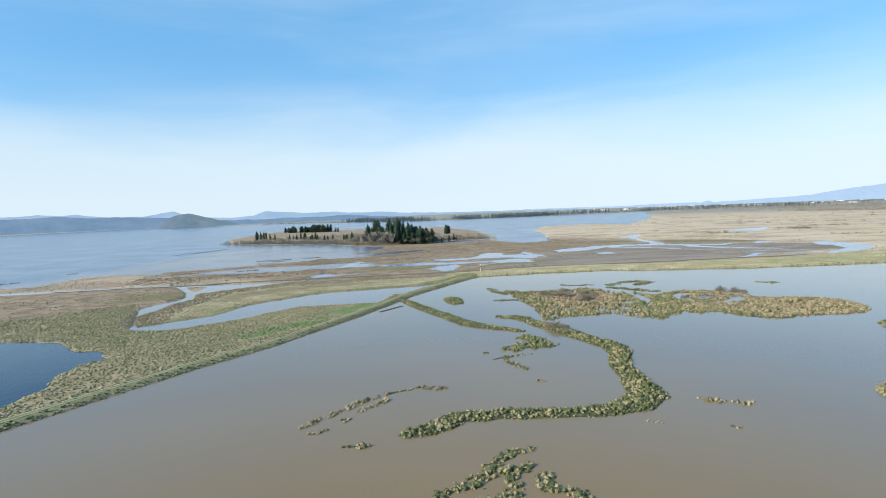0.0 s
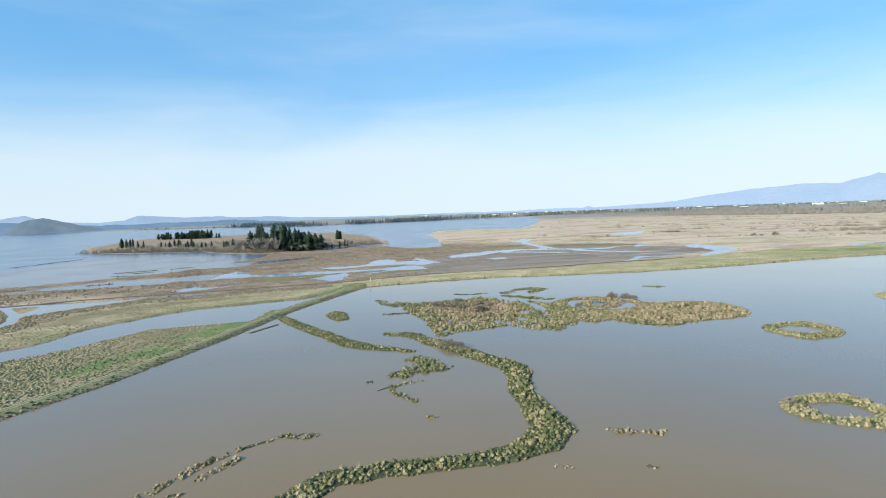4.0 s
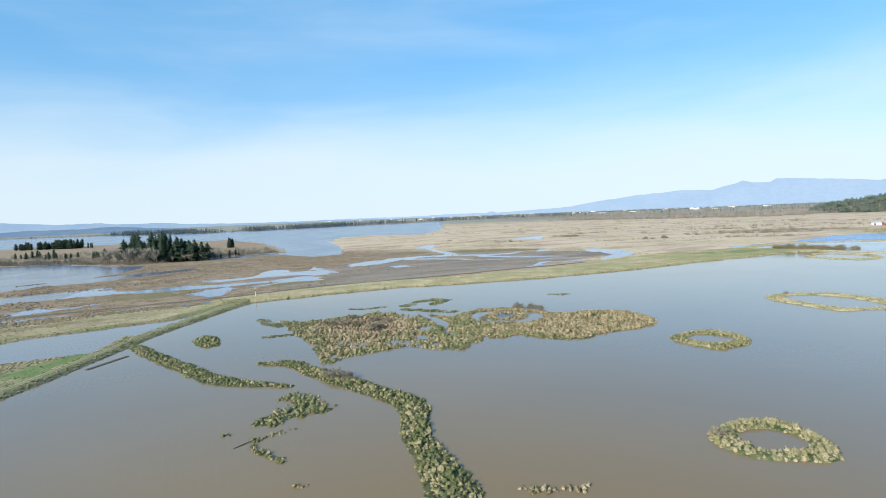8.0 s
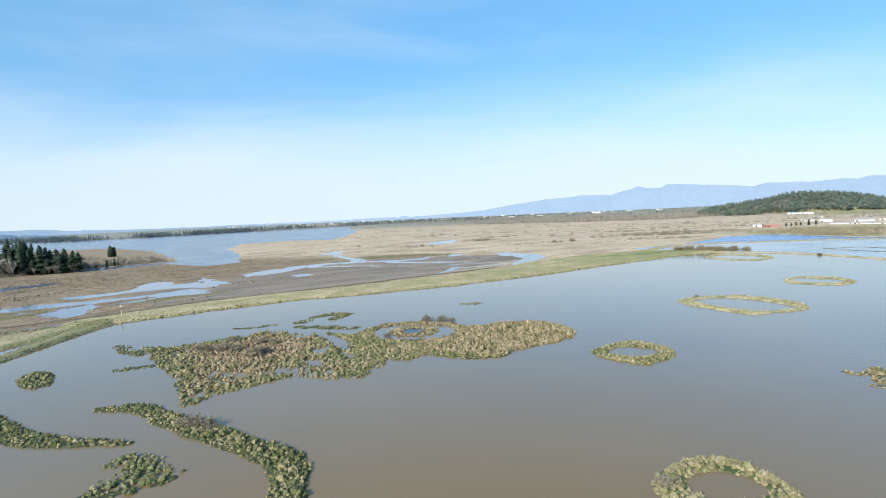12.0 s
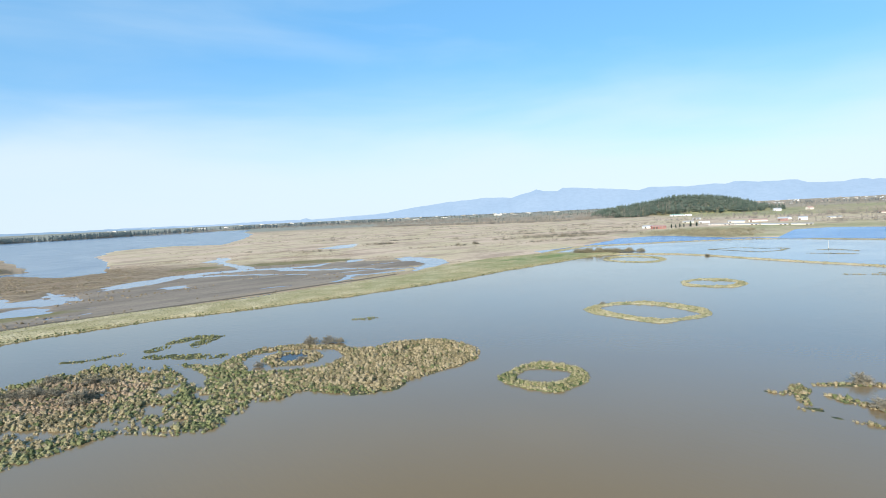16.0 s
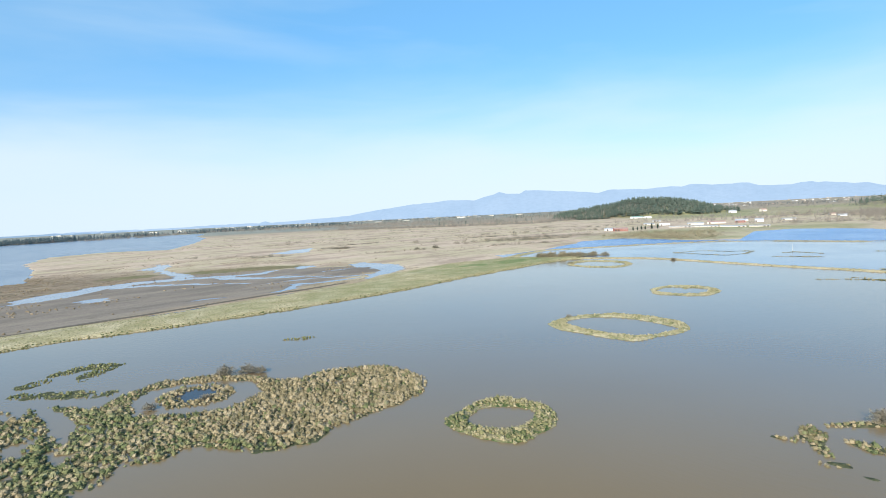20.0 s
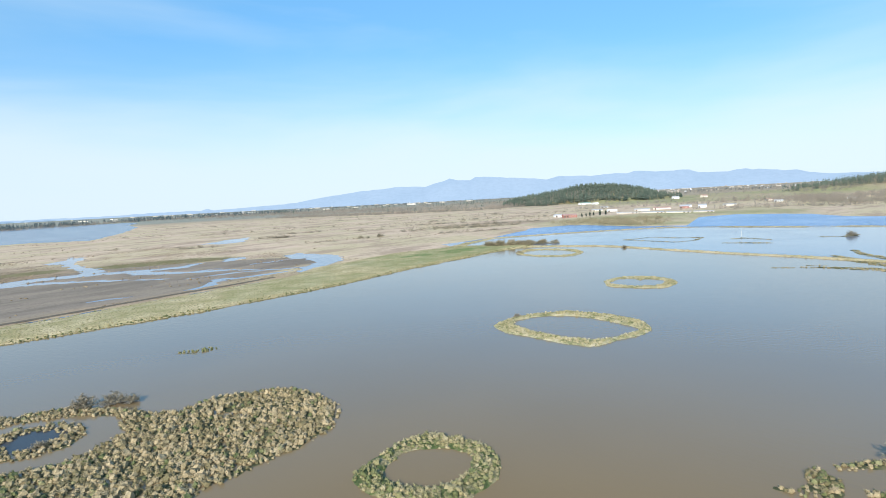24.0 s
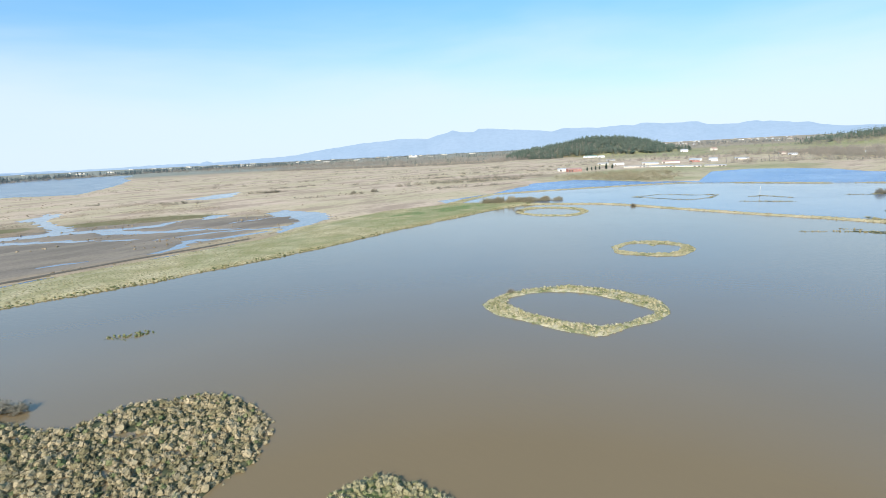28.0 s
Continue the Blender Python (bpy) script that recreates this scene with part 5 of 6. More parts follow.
# groves on the marsh island: a line, how many, spread, least and greatest height, breadth
GROVES = [((-92, 696), (-78, 684), 18, 4, 20, 32, 1.35), ((-66, 668), (-50, 655), 28, 4, 18, 33, 1.35), ((-50, 664), (-36, 656), 18, 4, 14, 26, 1.6), ((-36, 652), (-17, 646), 20, 5, 9, 20, 2.0), ((-84, 720), (-20, 690), 26, 8, 10, 22, 1.6),
          ((0, 900), (14, 888), 7, 3, 12, 17, 1.9), ((-352, 1234), (-300, 1212), 30, 8, 9, 16, 2.4), ((-300, 1212), (-245, 1188), 46, 8, 11, 19, 2.2), ((-240, 1185), (-226, 1176), 3, 3, 9, 12, 1.4), ((-312, 918), (-296, 908), 7, 4, 10, 17, 1.4),
          ((-292, 905), (-200, 868), 13, 6, 7, 12, 1.7), ((-202, 838), (-168, 816), 9, 4, 7, 10, 1.8), ((-146, 802), (-122, 786), 7, 4, 8, 13, 1.5), ((-10, 668), (28, 696), 6, 5, 6, 10, 1.8)]
for (ax, ay), (bx, by), n, spread, lo, hi, fat in GROVES:
    for _ in range(n):
        t, hgt = r.random(), r.uniform(lo, hi)
        tree("conifer", "tall dark fir in the grove on the marsh island" if hi > 22 else "dark green fir on the low marsh island", CONIFERS, CONIFER, ax + (bx - ax) * t + r.gauss(0, spread), ay + (by - ay) * t + abs(r.gauss(0, spread * 1.5)),
             hgt, hgt * r.uniform(0.85, 1.2) * fat, r, "firs on the marsh island")
ALDERS = [((-285, 780), (-185, 728), 22, 5, 9), ((-185, 728), (-110, 672), 22, 6, 10), ((-112, 672), (-62, 646), 26, 9, 19), ((-62, 648), (-10, 640), 10, 6, 10), ((-12, 660), (52, 700), 20, 5, 10)]
for (ax, ay), (bx, by), n, lo, hi in ALDERS:
    for _ in range(n):
        t, hgt = r.random(), r.uniform(lo, hi)
        tree("bare_tree", "leafless pale grey alder on the island shore", BARES, TWIGS, ax + (bx - ax) * t + r.gauss(0, 3), ay + (by - ay) * t + abs(r.gauss(4, 7)), hgt, hgt * r.uniform(0.8, 1.1), r, "alders on the island shore")


def woods(name, label, places, shapes, material, seed, lo, hi, fat=1.0):
    """A far stand of trees, as one object."""
    g = np.random.default_rng(seed)
    places = np.asarray(places)
    h = land(places[:, 0], places[:, 1])[0]
    s = g.uniform(lo, hi, len(places))
    return tagged(part(name, joined(name, shapes, np.c_[places, h - 0.3, s * fat, s], g), material), label, "woods", kind="stuff")


def belt(path, n, spread, seed):
    g = np.random.default_rng(seed)
    p = np.array(path, float)
    seg = np.hypot(*np.diff(p, axis=0).T)
    at = g.random(n) * seg.sum()
    cum = np.r_[0, np.cumsum(seg)]
    xs, ys = np.interp(at, cum, p[:, 0]), np.interp(at, cum, p[:, 1])
    return np.c_[xs + g.normal(0, spread, n), ys + g.normal(0, spread, n)]


def disc(cx, cy, a, b, turn, n, seed):
    g = np.random.default_rng(seed)
    q, w = np.sqrt(g.random(n)), g.random(n) * 6.283
    u, v, c, s = a * q * np.cos(w), b * q * np.sin(w), math.cos(radians(turn)), math.sin(radians(turn))
    return np.c_[cx + u * c - v * s, cy + u * s + v * c]


def clumped(places, size, seed, floor=0.0):
    """Thins a stand so that it gathers in clumps of that size with gaps between."""
    g = np.random.default_rng(seed + 900)
    keep = np.clip(rough(places[:, 0], places[:, 1], size, seed, 3) * 5 - 2.0, floor, 1) > g.random(len(places))
    return places[keep]


ISLE_SHORE = [(-300, 795), (-225, 757), (-157, 727), (-100, 655), (-62, 635), (0, 697), (62, 712)]
woods("island_scrub", "low leafless brown scrub round the marsh island", np.concatenate([belt(ISLE_SHORE, 420, 7, 1) + (0, 14), disc(-150, 860, 150, 130, 0, 700, 2), disc(20, 760, 40, 60, 0, 90, 3)]), SCRUB, SHRUB, 4, 3, 7, 1.4)
woods("island_alders", "pale leafless alder thicket along the island shore", belt([(-330, 815), (-285, 782), (-185, 732), (-110, 678), (-70, 650), (0, 690), (60, 708)], 300, 6, 61) + (0, 10), SCRUB, TWIGS, 62, 5, 10, 0.8)
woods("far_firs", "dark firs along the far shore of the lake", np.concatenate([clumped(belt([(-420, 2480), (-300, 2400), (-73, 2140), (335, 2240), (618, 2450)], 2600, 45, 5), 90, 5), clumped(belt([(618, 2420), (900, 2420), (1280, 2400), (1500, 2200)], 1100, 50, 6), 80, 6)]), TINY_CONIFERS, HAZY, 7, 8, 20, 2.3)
woods("far_alders", "leafless grey trees along the far shore of the lake", np.concatenate([belt([(-900, 2700), (-366, 2395), (-73, 2085), (335, 2185), (618, 2385), (900, 2380), (1500, 2250)], 700, 16, 8), belt([(440, 2110), (590, 2160), (930, 2420), (1280, 2330)], 300, 20, 63)]), FAR_SCRUB, TWIGS, 9, 8, 16, 0.93)
woods("bare_woods", "belt of leafless grey-brown woods behind the tan meadow", np.concatenate([belt([(980, 1500), (1090, 1150), (1165, 1040), (1220, 960), (1390, 985), (1500, 930)], 700, 22, 10),
      belt([(1250, 1900), (1420, 1500), (1500, 1150)], 300, 60, 11), belt([(1060, 2200), (1330, 1900), (1430, 1500), (1450, 1200), (1600, 1080)], 900, 120, 38)]), FAR_SCRUB, TWIGS, 12, 10, 19, 0.87)
woods("bare_woods", "leafless woods stretching away towards the far town", clumped(disc(1800, 1750, 900, 330, -52, 1500, 64), 120, 64), FAR_SCRUB, TWIGS, 65, 9, 15, 1.3)
woods("valley_firs", "dark firs scattered through the leafless woods", np.concatenate([clumped(disc(1750, 1800, 900, 300, -52, 420, 66), 100, 67), belt([(1130, 1230), (1240, 1060), (1330, 1040)], 26, 24, 68)]), TINY_CONIFERS, WOODS, 69, 9, 18, 2.2)
woods("bare_woods", "leafless grey woods above the eastern pond", np.concatenate([belt([(1010, 350), (1050, 250), (1075, 150), (1080, 40)], 90, 14, 13), disc(1480, 130, 330, 80, -68, 520, 14), belt([(1400, 270), (1300, 240), (1200, 190), (1180, 60)], 360, 24, 70)]), SCRUB, TWIGS, 15, 9, 18, 0.9)
woods("bare_woods", "leafless trees round the farm below the wooded hill", np.concatenate([belt([(1130, 640), (1180, 560), (1250, 470), (1300, 400)], 80, 22, 16), disc(1450, 560, 200, 60, -60, 60, 17), disc(2200, 500, 600, 200, -60, 130, 18)]), SCRUB, TWIGS, 19, 7, 14, 0.95)
woods("hill_woods", "dense dark fir wood that covers the low hill", np.concatenate([clumped(disc(1690, 905, 250, 190, -63, 2300, 20), 45, 20, 0.55), disc(1800, 830, 190, 150, -63, 450, 21), belt([(1440, 1010), (1420, 900), (1520, 880)], 90, 18, 71)]), SMALL_CONIFERS, WOODS, 22, 8, 20, 2.9)
woods("hill_alders", "grey leafless trees on the sunlit side of the wooded hill", np.concatenate([disc(1600, 870, 150, 60, -63, 190, 23), disc(1640, 890, 210, 140, -63, 300, 39)]), SCRUB, TWIGS, 24, 8, 14, 1.1)
woods("ridge_firs", "dark firs along the crest of the eastern ridge", disc(2350, -60, 530, 220, -65, 1700, 25), TINY_CONIFERS, WOODS, 26, 12, 24, 2.2)
woods("ridge_alders", "leafless woods on the slope of the eastern ridge", disc(2150, 90, 330, 110, -65, 420, 72), SCRUB, TWIGS, 73, 10, 17, 1.0)
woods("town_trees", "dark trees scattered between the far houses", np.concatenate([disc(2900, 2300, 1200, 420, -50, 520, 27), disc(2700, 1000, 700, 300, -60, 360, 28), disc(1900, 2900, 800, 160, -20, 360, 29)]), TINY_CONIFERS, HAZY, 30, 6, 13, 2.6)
woods("town_alders", "grey leafless trees between the far houses", np.concatenate([disc(2600, 1000, 800, 330, -60, 720, 35), disc(2700, 2200, 1200, 380, -50, 620, 36)]), FAR_SCRUB, TWIGS, 37, 8, 15, 1.24)
woods("pond_scrub", "brown willow scrub at the head of the eastern pond", np.concatenate([belt([(655, 405), (690, 395), (665, 350), (650, 300)], 110, 12, 31), disc(735, 395, 80, 45, -40, 230, 32), disc(690, 345, 40, 40, -40, 120, 34)]), SCRUB, WILLOW, 33, 3, 6.5, 1.6)
woods("meadow_scrub", "dark brown scrub strips in the tan meadow", np.concatenate([disc(cx, cy, a, b, -35, n, 40 + i) for i, (cx, cy, a, b, n) in enumerate(
      [(446, 665, 16, 8, 16), (520, 720, 24, 6, 10), (560, 640, 20, 5, 8), (700, 600, 60, 12, 26), (800, 640, 90, 14, 30), (640, 800, 60, 10, 20), (560, 900, 70, 10, 20), (900, 800, 120, 20, 40), (760, 1000, 150, 20, 40), (400, 1000, 60, 8, 10), (1000, 600, 60, 30, 30), (620, 560, 30, 6, 16), (540, 560, 16, 4, 8), (720, 700, 50, 8, 24), (860, 560, 50, 10, 24), (950, 700, 70, 12, 30), (330, 640, 30, 6, 12), (300, 720, 40, 6, 14), (600, 1200, 90, 10, 24), (900, 1100, 90, 14, 30), (480, 860, 40, 6, 12), (623, 509, 60, 10, 70), (690, 525, 60, 12, 60), (550, 470, 50, 7, 36), (600, 545, 60, 8, 40), (660, 640, 60, 8, 36), (444, 676, 22, 6, 26), (500, 718, 34, 5, 22), (410, 547, 16, 3, 8), (454, 536, 10, 4, 8)])]),
      SCRUB, SHRUB, 60, 2.0, 4.5, 2.8)
for x, y, hgt, label in [(36.6, 174.5, 2.9, "leafless brown willow shrub on the reed bank"), (120.4, 234.0, 2.9, "leafless brown willow shrub by the ring pond"), (125.2, 231.4, 2.7, "leafless brown willow shrub by the ring pond"),
                         (109.4, 218.3, 1.5, "pale leafless willow shrub beside the ring pond"), (98.9, 221.8, 1.6, "pale leafless willow shrub beside the ring pond"), (57.6, 224.4, 3.4, "brown leafless shrub among tan reeds"), (50.5, 238.5, 3.0, "wide brown leafless shrub among tan reeds"), (62.5, 240.0, 2.6, "brown leafless shrub among tan reeds"),
                         (55.0, 249.0, 2.6, "brown leafless shrub among tan reeds"), (43.5, 242.5, 2.4, "brown leafless shrub among tan reeds"), (90.6, 109.0, 1.9, "brown leafless shrub on the ring islet"),
                         (38.6, 172.3, 2.3, "leafless brown willow shrub on the reed bank"), (34.6, 176.6, 2.1, "leafless brown willow shrub on the reed bank"), (127.6, 229.0, 1.9, "leafless brown willow shrub by the ring pond"),
                         (60.5, 227.0, 2.4, "brown leafless shrub among tan reeds"),
                         (54.0, 236.0, 2.6, "wide brown leafless shrub among tan reeds"), (47.0, 240.5, 2.4, "brown leafless shrub among tan reeds"), (66.0, 236.0, 2.0, "brown leafless shrub among tan reeds"),
                         (183.5, 107.2, 2.6, "leafless brown shrub on the broken ring"), (169.3, 101.5, 2.3, "leafless brown shrub on the broken ring"), (439.5, 252.0, 1.9, "brown shrub on the narrow cross dike"),
                         (231.8, 202.0, 1.3, "small brown shrub on the ring islet"), (460.5, 544.5, 3.2, "dark shrub in the tan meadow"), (480.0, 535.5, 4.2, "dark shrub in the tan meadow"),
                         (390.0, 303.0, 2.4, "brown shrub at the end of the dike"), (548.0, 138.0, 4.0, "brown shrub on a drowned islet"), (446.0, 662.0, 3.0, "dark shrub in the tan meadow")]:
    tree("shrub", label, SHRUBS, SHRUB, x, y, hgt * 1.2, hgt * 2.0, r, z=0.2 if y < 290 else None, category="shrub", trunk=False)
for i in range(24):
    t = (i + r.random()) / 24
    tree("willow_shrub", "olive-grey willow shrub in a row on the dike head", SHRUBS, WILLOW, 418 + 42 * t + r.gauss(0, 2), 346 - 26 * t + r.gauss(0, 3), r.uniform(3.8, 6.2), r.uniform(6.0, 9.5), r, "shrubs on the dike head", category="shrub", trunk=False)
for x, y, hgt in [(831, 477, 6), (838, 474, 5.5), (846, 472, 6.5), (855, 470, 6), (873, 468, 9), (879, 462, 7.5)]:
    tree("conifer", "dark fir beside the red barn", CONIFERS, CONIFER, x, y, hgt, hgt * 2.0, r, "firs beside the barn")

# drowned islets in the eastern basin
for i, (pts, label) in enumerate([([(482, 232, 1.3), (492, 273, 1.5), (516, 262, 1.2), (514, 242, 1.2), (522, 226, 1.5), (500, 224, 1.2), (482, 232, 1.3)], "drowned ring of straw reeds"),
                                  ([(482.6, 201, 2.0), (488, 176, 2.0)], "low green reed strip under the white mast"), ([(513, 203, 1.6), (520, 198, 1.8), (512, 180, 1.3)], "low straw reed strip round the white mast"),
                                  ([(538, 155, 1.5), (541, 142, 1.8), (549, 137, 2.2)], "low straw reed strip with a shrub"), ([(385.6, 143.4, 0.9), (386, 136, 0.9)], "low green reed strip"),
                                  ([(372, 155, 1.0), (380, 138, 2.0), (381, 120, 4.0), (378, 104, 5.0)], "green reed strip beside the dike"), ([(428, 137, 1.6), (410, 127, 4.0), (401, 117, 6.0), (392, 106, 6.0)], "straw and green reeds where dikes meet"),
                                  ([(455, 130, 1.6), (438.5, 126, 2.4), (422, 116, 3.0), (412, 106, 3.0)], "low straw reed strip")]):
    ax, ay = [p[0] for p in pts], [p[1] for p in pts]
    reed_islet("reed_strip", lambda x, y, pts=pts: band(x, y, pts), (min(ax) - 6, min(ay) - 6, max(ax) + 6, max(ay) + 6), label, STRAW_REED, (400, 100), 1.2, 0.55, 0.85, 20, 0.12, seed=90 + i)

# ---- far ranges ----


def ridge(name, label, crest, far, depth, foot, material, seed):
    """A far range: bearing and height of its crest in degrees, seen from the marsh, with a slope down towards it."""
    az = np.arange(crest[0][0], crest[-1][0], 0.08)
    el = np.interp(az, [c[0] for c in crest], [c[1] for c in crest])
    el = el + (rough(az * 10, az * 0, 6, seed, 4) - 0.5) * 0.09
    v = []
    for row, (k, drop) in enumerate(((0.0, 1.0), (0.35, 0.72), (0.75, 0.34), (1.0, 0.0))):
        d = far - depth * k + (rough(az * 10, az * 0 + row, 12, seed + row, 3) - 0.5) * depth * 0.3 * (0 < row < 3)
        z = foot + (40 + np.tan(np.radians(el)) * far - foot) * drop
        v.append(np.c_[60 + np.sin(np.radians(az)) * d, 70 + np.cos(np.radians(az)) * d, z])
    k = len(az)
    f = [(a * k + i, a * k + i + 1, (a + 1) * k + i + 1, (a + 1) * k + i) for a in range(3) for i in range(k - 1)]
    return tagged(part(name, solid(name, np.concatenate(v), f, True), material), label, "mountains", kind="structure")


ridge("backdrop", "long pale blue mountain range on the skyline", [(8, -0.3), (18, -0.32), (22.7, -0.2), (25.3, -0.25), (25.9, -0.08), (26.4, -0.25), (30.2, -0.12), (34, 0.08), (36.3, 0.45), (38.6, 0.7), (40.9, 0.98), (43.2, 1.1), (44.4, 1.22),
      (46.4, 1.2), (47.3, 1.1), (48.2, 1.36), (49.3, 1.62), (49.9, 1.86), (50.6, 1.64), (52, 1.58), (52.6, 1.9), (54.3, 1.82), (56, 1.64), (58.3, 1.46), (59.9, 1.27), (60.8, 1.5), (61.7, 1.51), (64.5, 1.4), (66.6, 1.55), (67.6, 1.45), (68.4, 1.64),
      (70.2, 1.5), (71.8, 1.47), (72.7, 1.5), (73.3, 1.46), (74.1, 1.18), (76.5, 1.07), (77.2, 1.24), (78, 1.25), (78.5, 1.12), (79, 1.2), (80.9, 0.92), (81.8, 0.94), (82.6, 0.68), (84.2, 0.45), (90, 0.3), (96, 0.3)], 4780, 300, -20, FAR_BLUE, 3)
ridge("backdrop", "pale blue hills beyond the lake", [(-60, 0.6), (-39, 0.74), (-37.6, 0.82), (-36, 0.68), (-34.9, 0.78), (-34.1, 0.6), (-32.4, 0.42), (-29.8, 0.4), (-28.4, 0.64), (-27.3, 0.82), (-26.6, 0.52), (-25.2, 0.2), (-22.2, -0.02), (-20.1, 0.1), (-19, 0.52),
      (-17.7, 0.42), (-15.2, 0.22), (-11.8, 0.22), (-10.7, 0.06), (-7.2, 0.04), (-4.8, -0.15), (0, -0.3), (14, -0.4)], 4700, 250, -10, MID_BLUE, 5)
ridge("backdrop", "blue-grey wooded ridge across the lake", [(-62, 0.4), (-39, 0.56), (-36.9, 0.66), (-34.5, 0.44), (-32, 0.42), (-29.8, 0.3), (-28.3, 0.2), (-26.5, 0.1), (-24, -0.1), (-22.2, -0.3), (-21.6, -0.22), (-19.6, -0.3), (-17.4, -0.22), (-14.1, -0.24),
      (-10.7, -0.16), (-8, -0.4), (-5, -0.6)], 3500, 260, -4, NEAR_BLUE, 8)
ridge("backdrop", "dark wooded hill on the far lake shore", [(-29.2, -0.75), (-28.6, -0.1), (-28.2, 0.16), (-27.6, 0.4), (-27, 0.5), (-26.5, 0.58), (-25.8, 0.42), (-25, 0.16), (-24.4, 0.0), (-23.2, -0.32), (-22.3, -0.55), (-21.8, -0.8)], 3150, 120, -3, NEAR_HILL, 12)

# ---- buildings ----


def box_mesh(name, x0, y0, z0, x1, y1, z1):
    v = [(x, y, z) for z in (z0, z1) for x, y in ((x0, y0), (x1, y0), (x1, y1), (x0, y1))]
    return solid(name, v, [(3, 2, 1, 0), (4, 5, 6, 7), (0, 1, 5, 4), (1, 2, 6, 5), (2, 3, 7, 6), (3, 0, 4, 7)])


def building(name, label, x, y, turn, length, width, tall, rise, wall, roof, category="building", doors=1, windows=3, group=""):
    """A gabled building: walls with gables, a roof with eaves, doors and windows."""
    top = tagged(new(name), label, category, group)
    z = float(land(np.array([x]), np.array([y]))[0][0])
    top.matrix_world = pose(x, y, z - 0.1, 0, 0, turn)
    a, b, e = length / 2, width / 2, 0.5
    v = [(-a, -b, 0), (a, -b, 0), (a, b, 0), (-a, b, 0), (-a, -b, tall), (a, -b, tall), (a, b, tall), (-a, b, tall), (-a, 0, tall + rise), (a, 0, tall + rise)]
    part("wall", solid("wall", v, [(0, 1, 5, 4), (1, 2, 6, 9, 5), (2, 3, 7, 6), (3, 0, 4, 8, 7)]), wall, top)
    s = rise / b
    ridge_z, low = tall + rise + 0.15, tall - e * s + 0.15
    rv = [(-a - e, -b - e, low), (a + e, -b - e, low), (a + e, 0, ridge_z), (-a - e, 0, ridge_z), (a + e, b + e, low), (-a - e, b + e, low)]
    rv += [(p, q, w - 0.14) for p, q, w in rv]
    part("roof", solid("roof", rv, [(0, 1, 2, 3), (3, 2, 4, 5), (7, 6, 9, 8), (8, 9, 11, 10), (0, 6, 7, 1), (4, 10, 11, 5), (1, 7, 8, 2), (2, 8, 10, 4), (5, 11, 9, 3), (3, 9, 6, 0)]), roof, top)
    for side in (-1, 1):
        n = windows + doors
        for i in range(n):
            cx = -a + length * (i + 0.5) / n
            y0, y1 = sorted((side * (b + 0.06), side * (b - 0.1)))
            if i < doors:
                part("door", box_mesh("door", cx - 1.3, y0, 0.05, cx + 1.3, y1, min(2.6, tall * 0.8)), TIMBER, top)
            else:
                w = part("window", box_mesh("window", cx - 0.8, y0, tall * 0.4, cx + 0.8, y1, tall * 0.75), WHITE, top)
                part("pane", box_mesh("pane", cx - 0.65, y0 - 0.01 if side < 0 else y0, tall * 0.4 + 0.12, cx + 0.65, y1 if side < 0 else y1 + 0.01, tall * 0.75 - 0.12), PANE, w)
    return top


building("barn", "long red barn with rusty red roof beside the pond", 814, 489, -42, 20, 9, 3.4, 1.8, REDWALL, REDROOF, "barn", 2, 3)
building("shed", "small white shed next to the red barn", 826, 512, -42, 16, 8, 3.0, 1.4, WHITE, GREYROOF, "shed", 1, 2)
for x, y, l in [(911, 440, 34), (910, 402, 34), (909, 364, 34), (910, 330, 26)]:
    building("stable", "long low white stable with a pale roof", x, y, 90, l, 5, 1.7, 0.7, CREAM, GREYROOF, "stable", 2, 4, "white stables in a row")
for x, y, t, l, w, h, ri, wa, ro, lab in [(1000, 452, -60, 40, 12, 4, 2, CREAM, GREYROOF, "long cream farm building with grey roof"), (1038, 432, -70, 44, 14, 5, 2.4, CREAM, REDROOF, "cream farm hall with rusty red roof"),
                                          (1062, 402, -70, 24, 12, 6, 3, REDWALL, GREYROOF, "red farm building with grey roof"), (1085, 380, -70, 20, 14, 7, 3, WHITE, GREYROOF, "tall white farm house"),
                                          (1120, 418, -60, 30, 12, 5, 2, WHITE, GREYROOF, "white farm shed with grey roof"), (1140, 350, -65, 34, 12, 4, 2, CREAM, GREYROOF, "cream shed in the green field"),
                                          (990, 500, -50, 26, 10, 4, 2, WHITE, WHITE, "white barn below the wooded hill"), (1016, 540, -40, 30, 10, 4, 2, CREAM, GREYROOF, "cream shed below the wooded hill"),
                                          (1440, 772, -35, 52, 18, 6, 3, WHITE, GREENROOF, "long shed with pale green roof below the hill"), (1425, 735, -35, 26, 14, 5, 3, WHITE, WHITE, "white house below the hill"),
                                          (1180, 600, -40, 24, 10, 4, 2, WHITE, GREYROOF, "white house among bare trees"), (1290, 300, -70, 22, 10, 4, 2.5, WHITE, GREYROOF, "white house in the green field"),
                                          (1370, 330, -60, 20, 10, 4, 2.5, CREAM, REDROOF, "cream house in the green field"), (1330, 190, -80, 24, 11, 4, 2.5, WHITE, GREYROOF, "white house beside the eastern woods")]:
    building("farm_building", lab, x, y, t, l * 0.62, w * 0.7, h * 0.62, ri * 0.6, wa, ro)
r = random.Random(21)
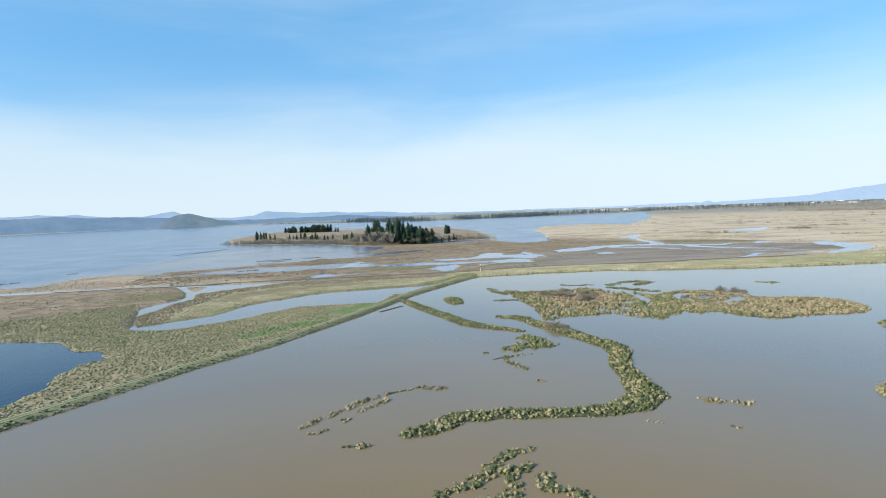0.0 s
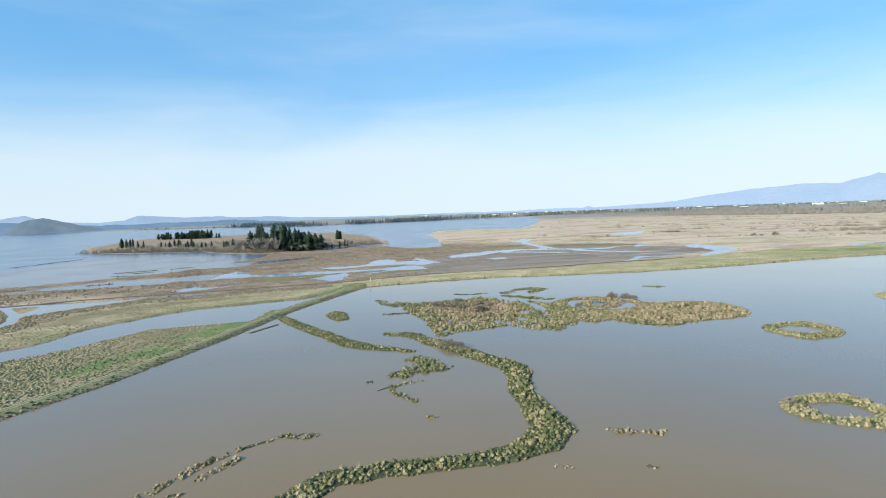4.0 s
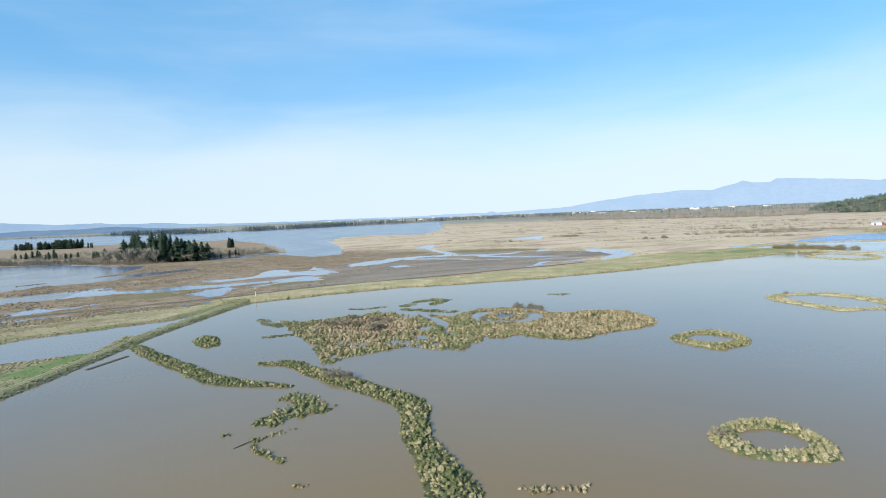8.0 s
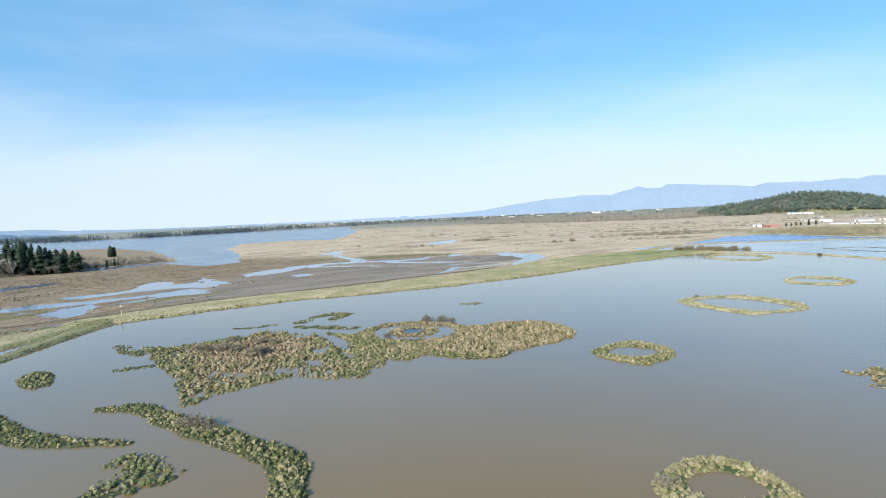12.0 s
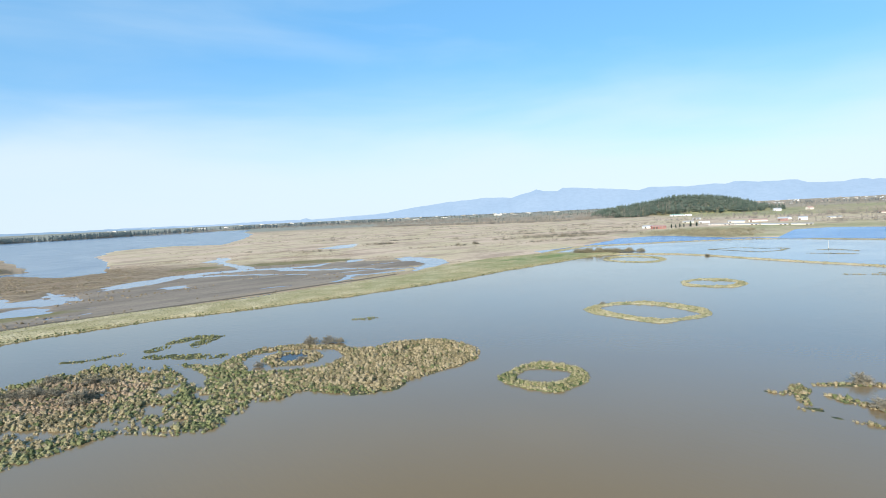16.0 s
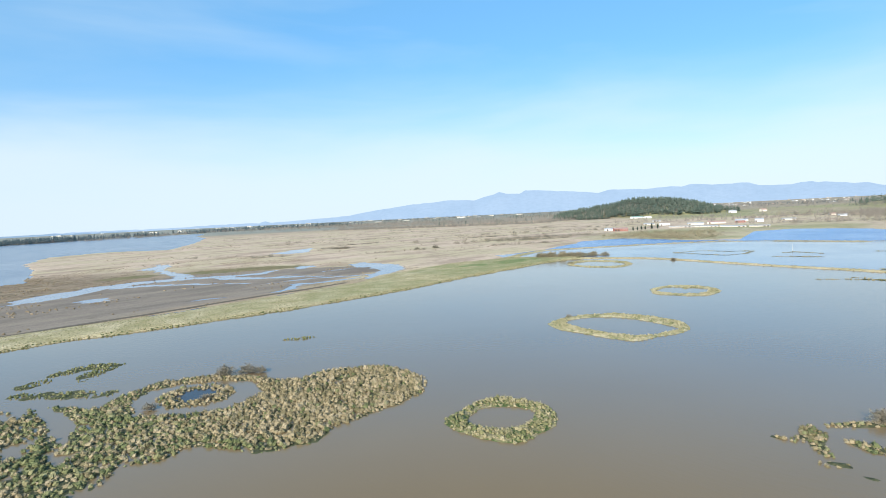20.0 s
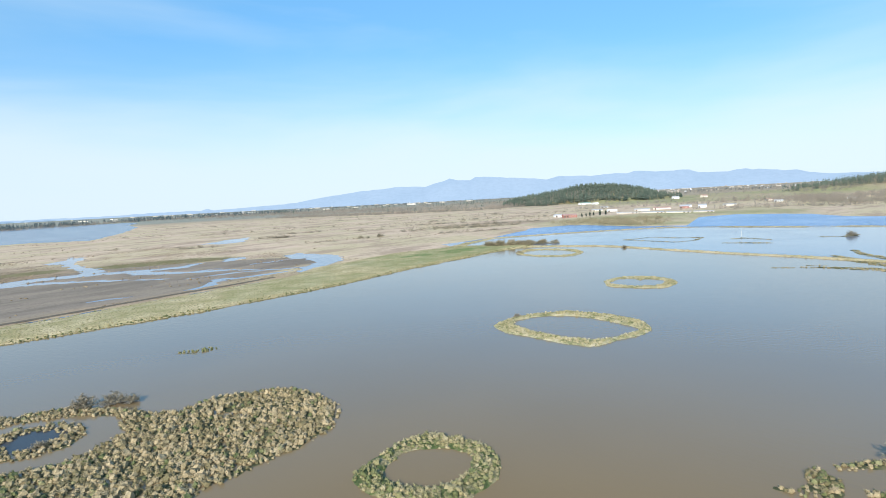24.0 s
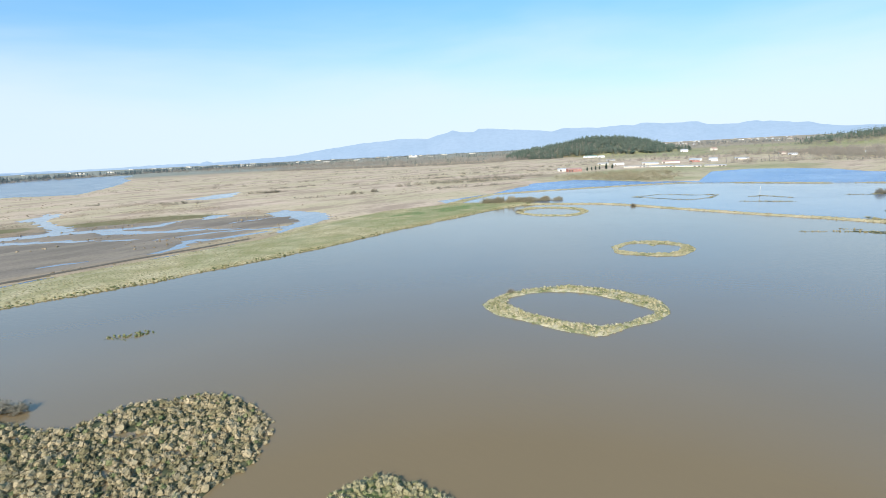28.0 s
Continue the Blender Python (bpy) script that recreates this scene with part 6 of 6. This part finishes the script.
houses = [building("house", "small pale house in the far town", 1700, 620, -55, 18, 11, 5, 3, WHITE, GREYROOF, "house", 1, 2, "far town houses"),
          building("house", "small cream house in the far town", 1760, 560, -35, 16, 11, 5, 3, CREAM, REDROOF, "house", 1, 2, "far town houses"),
          building("warehouse", "long white warehouse in the far town", 2300, 2250, -50, 46, 20, 7, 1.5, CREAM, GREYROOF, "warehouse", 2, 3, "far warehouses")]
for i in range(150):
    if i % 3 == 0:
        az, d, k = r.uniform(8, 52), r.uniform(2900, 4300), 2
    else:
        az, d, k = r.uniform(66, 84), r.uniform(2700, 4400), r.randrange(2)
    x, y = 60 + d * math.sin(radians(az)), 70 + d * math.cos(radians(az))
    z = float(land(np.array([x]), np.array([y]))[0][0]) - 0.2
    copy_thing(houses[k], pose(x, y, z, 0, 0, r.uniform(-90, 90)) @ Matrix.Scale(r.uniform(0.5, 0.85) if k == 2 else r.uniform(0.4, 0.62), 4))

# ---- small things ----


def rod(name, x0, y0, z0, x1, y1, z1, r0, r1, sides=8):
    a, b = Vector((x0, y0, z0)), Vector((x1, y1, z1))
    q = (b - a).to_track_quat("Z", "Y").to_matrix()
    v = [a + q @ Vector((r0 * math.cos(6.283 * i / sides), r0 * math.sin(6.283 * i / sides), 0)) for i in range(sides)]
    v += [b + q @ Vector((r1 * math.cos(6.283 * i / sides), r1 * math.sin(6.283 * i / sides), 0)) for i in range(sides)]
    f = [(i, (i + 1) % sides, sides + (i + 1) % sides, sides + i) for i in range(sides)] + [tuple(range(sides, 2 * sides)), tuple(reversed(range(sides)))]
    return solid(name, v, f)


mast = tagged(new("marker_post"), "tall pale wooden marker post at the dike corner", "post")
mast.location = (22.8, 334, 0.4)
part("post", rod("post", 0, 0, 0, 0, 0, 5.4, 0.16, 0.12), CREAM, mast)
part("crossbar", rod("crossbar", -0.7, 0, 4.7, 0.7, 0, 4.7, 0.08, 0.08), CREAM, mast)
part("nest_box", box_mesh("nest_box", -0.3, -0.3, 3.4, 0.3, -0.1, 4.1), TIMBER, mast)
mast = tagged(new("mast"), "slim white mast standing on a drowned islet", "mast")
mast.location = (518, 199, 0)
part("pole", rod("pole", 0, 0, -0.2, 0, 0, 6.5, 0.1, 0.06), CREAM, mast)
part("foot", rod("foot", 0, 0, -0.2, 0, 0, 0.8, 0.3, 0.25), STONE, mast)

# a timber walkway along the dike
walkway = tagged(new("walkway"), "narrow dark timber walkway lying along the dike", "walkway")
walkway.matrix_world = pose(-22.4, 223.2, -0.26, 0, 0, 55) @ Matrix.Diagonal((1.0, 0.7, 1.0, 1.0))
for i in range(48):
    ob = new("plank", shared("plank", 0, (np.array([(x, y, z) for z in (0.32, 0.4) for x, y in ((-0.14, -0.9), (0.14, -0.9), (0.14, 0.9), (-0.14, 0.9))]),
             np.array([(0, 2, 1), (0, 3, 2), (4, 5, 6), (4, 6, 7), (0, 1, 5), (0, 5, 4), (1, 2, 6), (1, 6, 5), (2, 3, 7), (2, 7, 6), (3, 0, 4), (3, 4, 7)])), TIMBER))
    ob.parent = walkway
    ob.location = (-7.05 + 0.3 * i, 0, 0)
for s in (-0.7, 0.7):
    part("beam", box_mesh("beam", -7.25, s - 0.08, 0.12, 7.25, s + 0.08, 0.32), TIMBER, walkway)
    for i in range(6):
        part("pile", rod("pile", -6.5 + 2.6 * i, s, -0.6, -6.5 + 2.6 * i, s, 0.3, 0.1, 0.1), TIMBER, walkway)
tagged(part("fallen_pole", rod("fallen_pole", 12.2, 141.9, 0.03, 16.2, 144.3, 0.2, 0.1, 0.06), TIMBER), "thin dark fallen pole lying in shallow water", "pole")
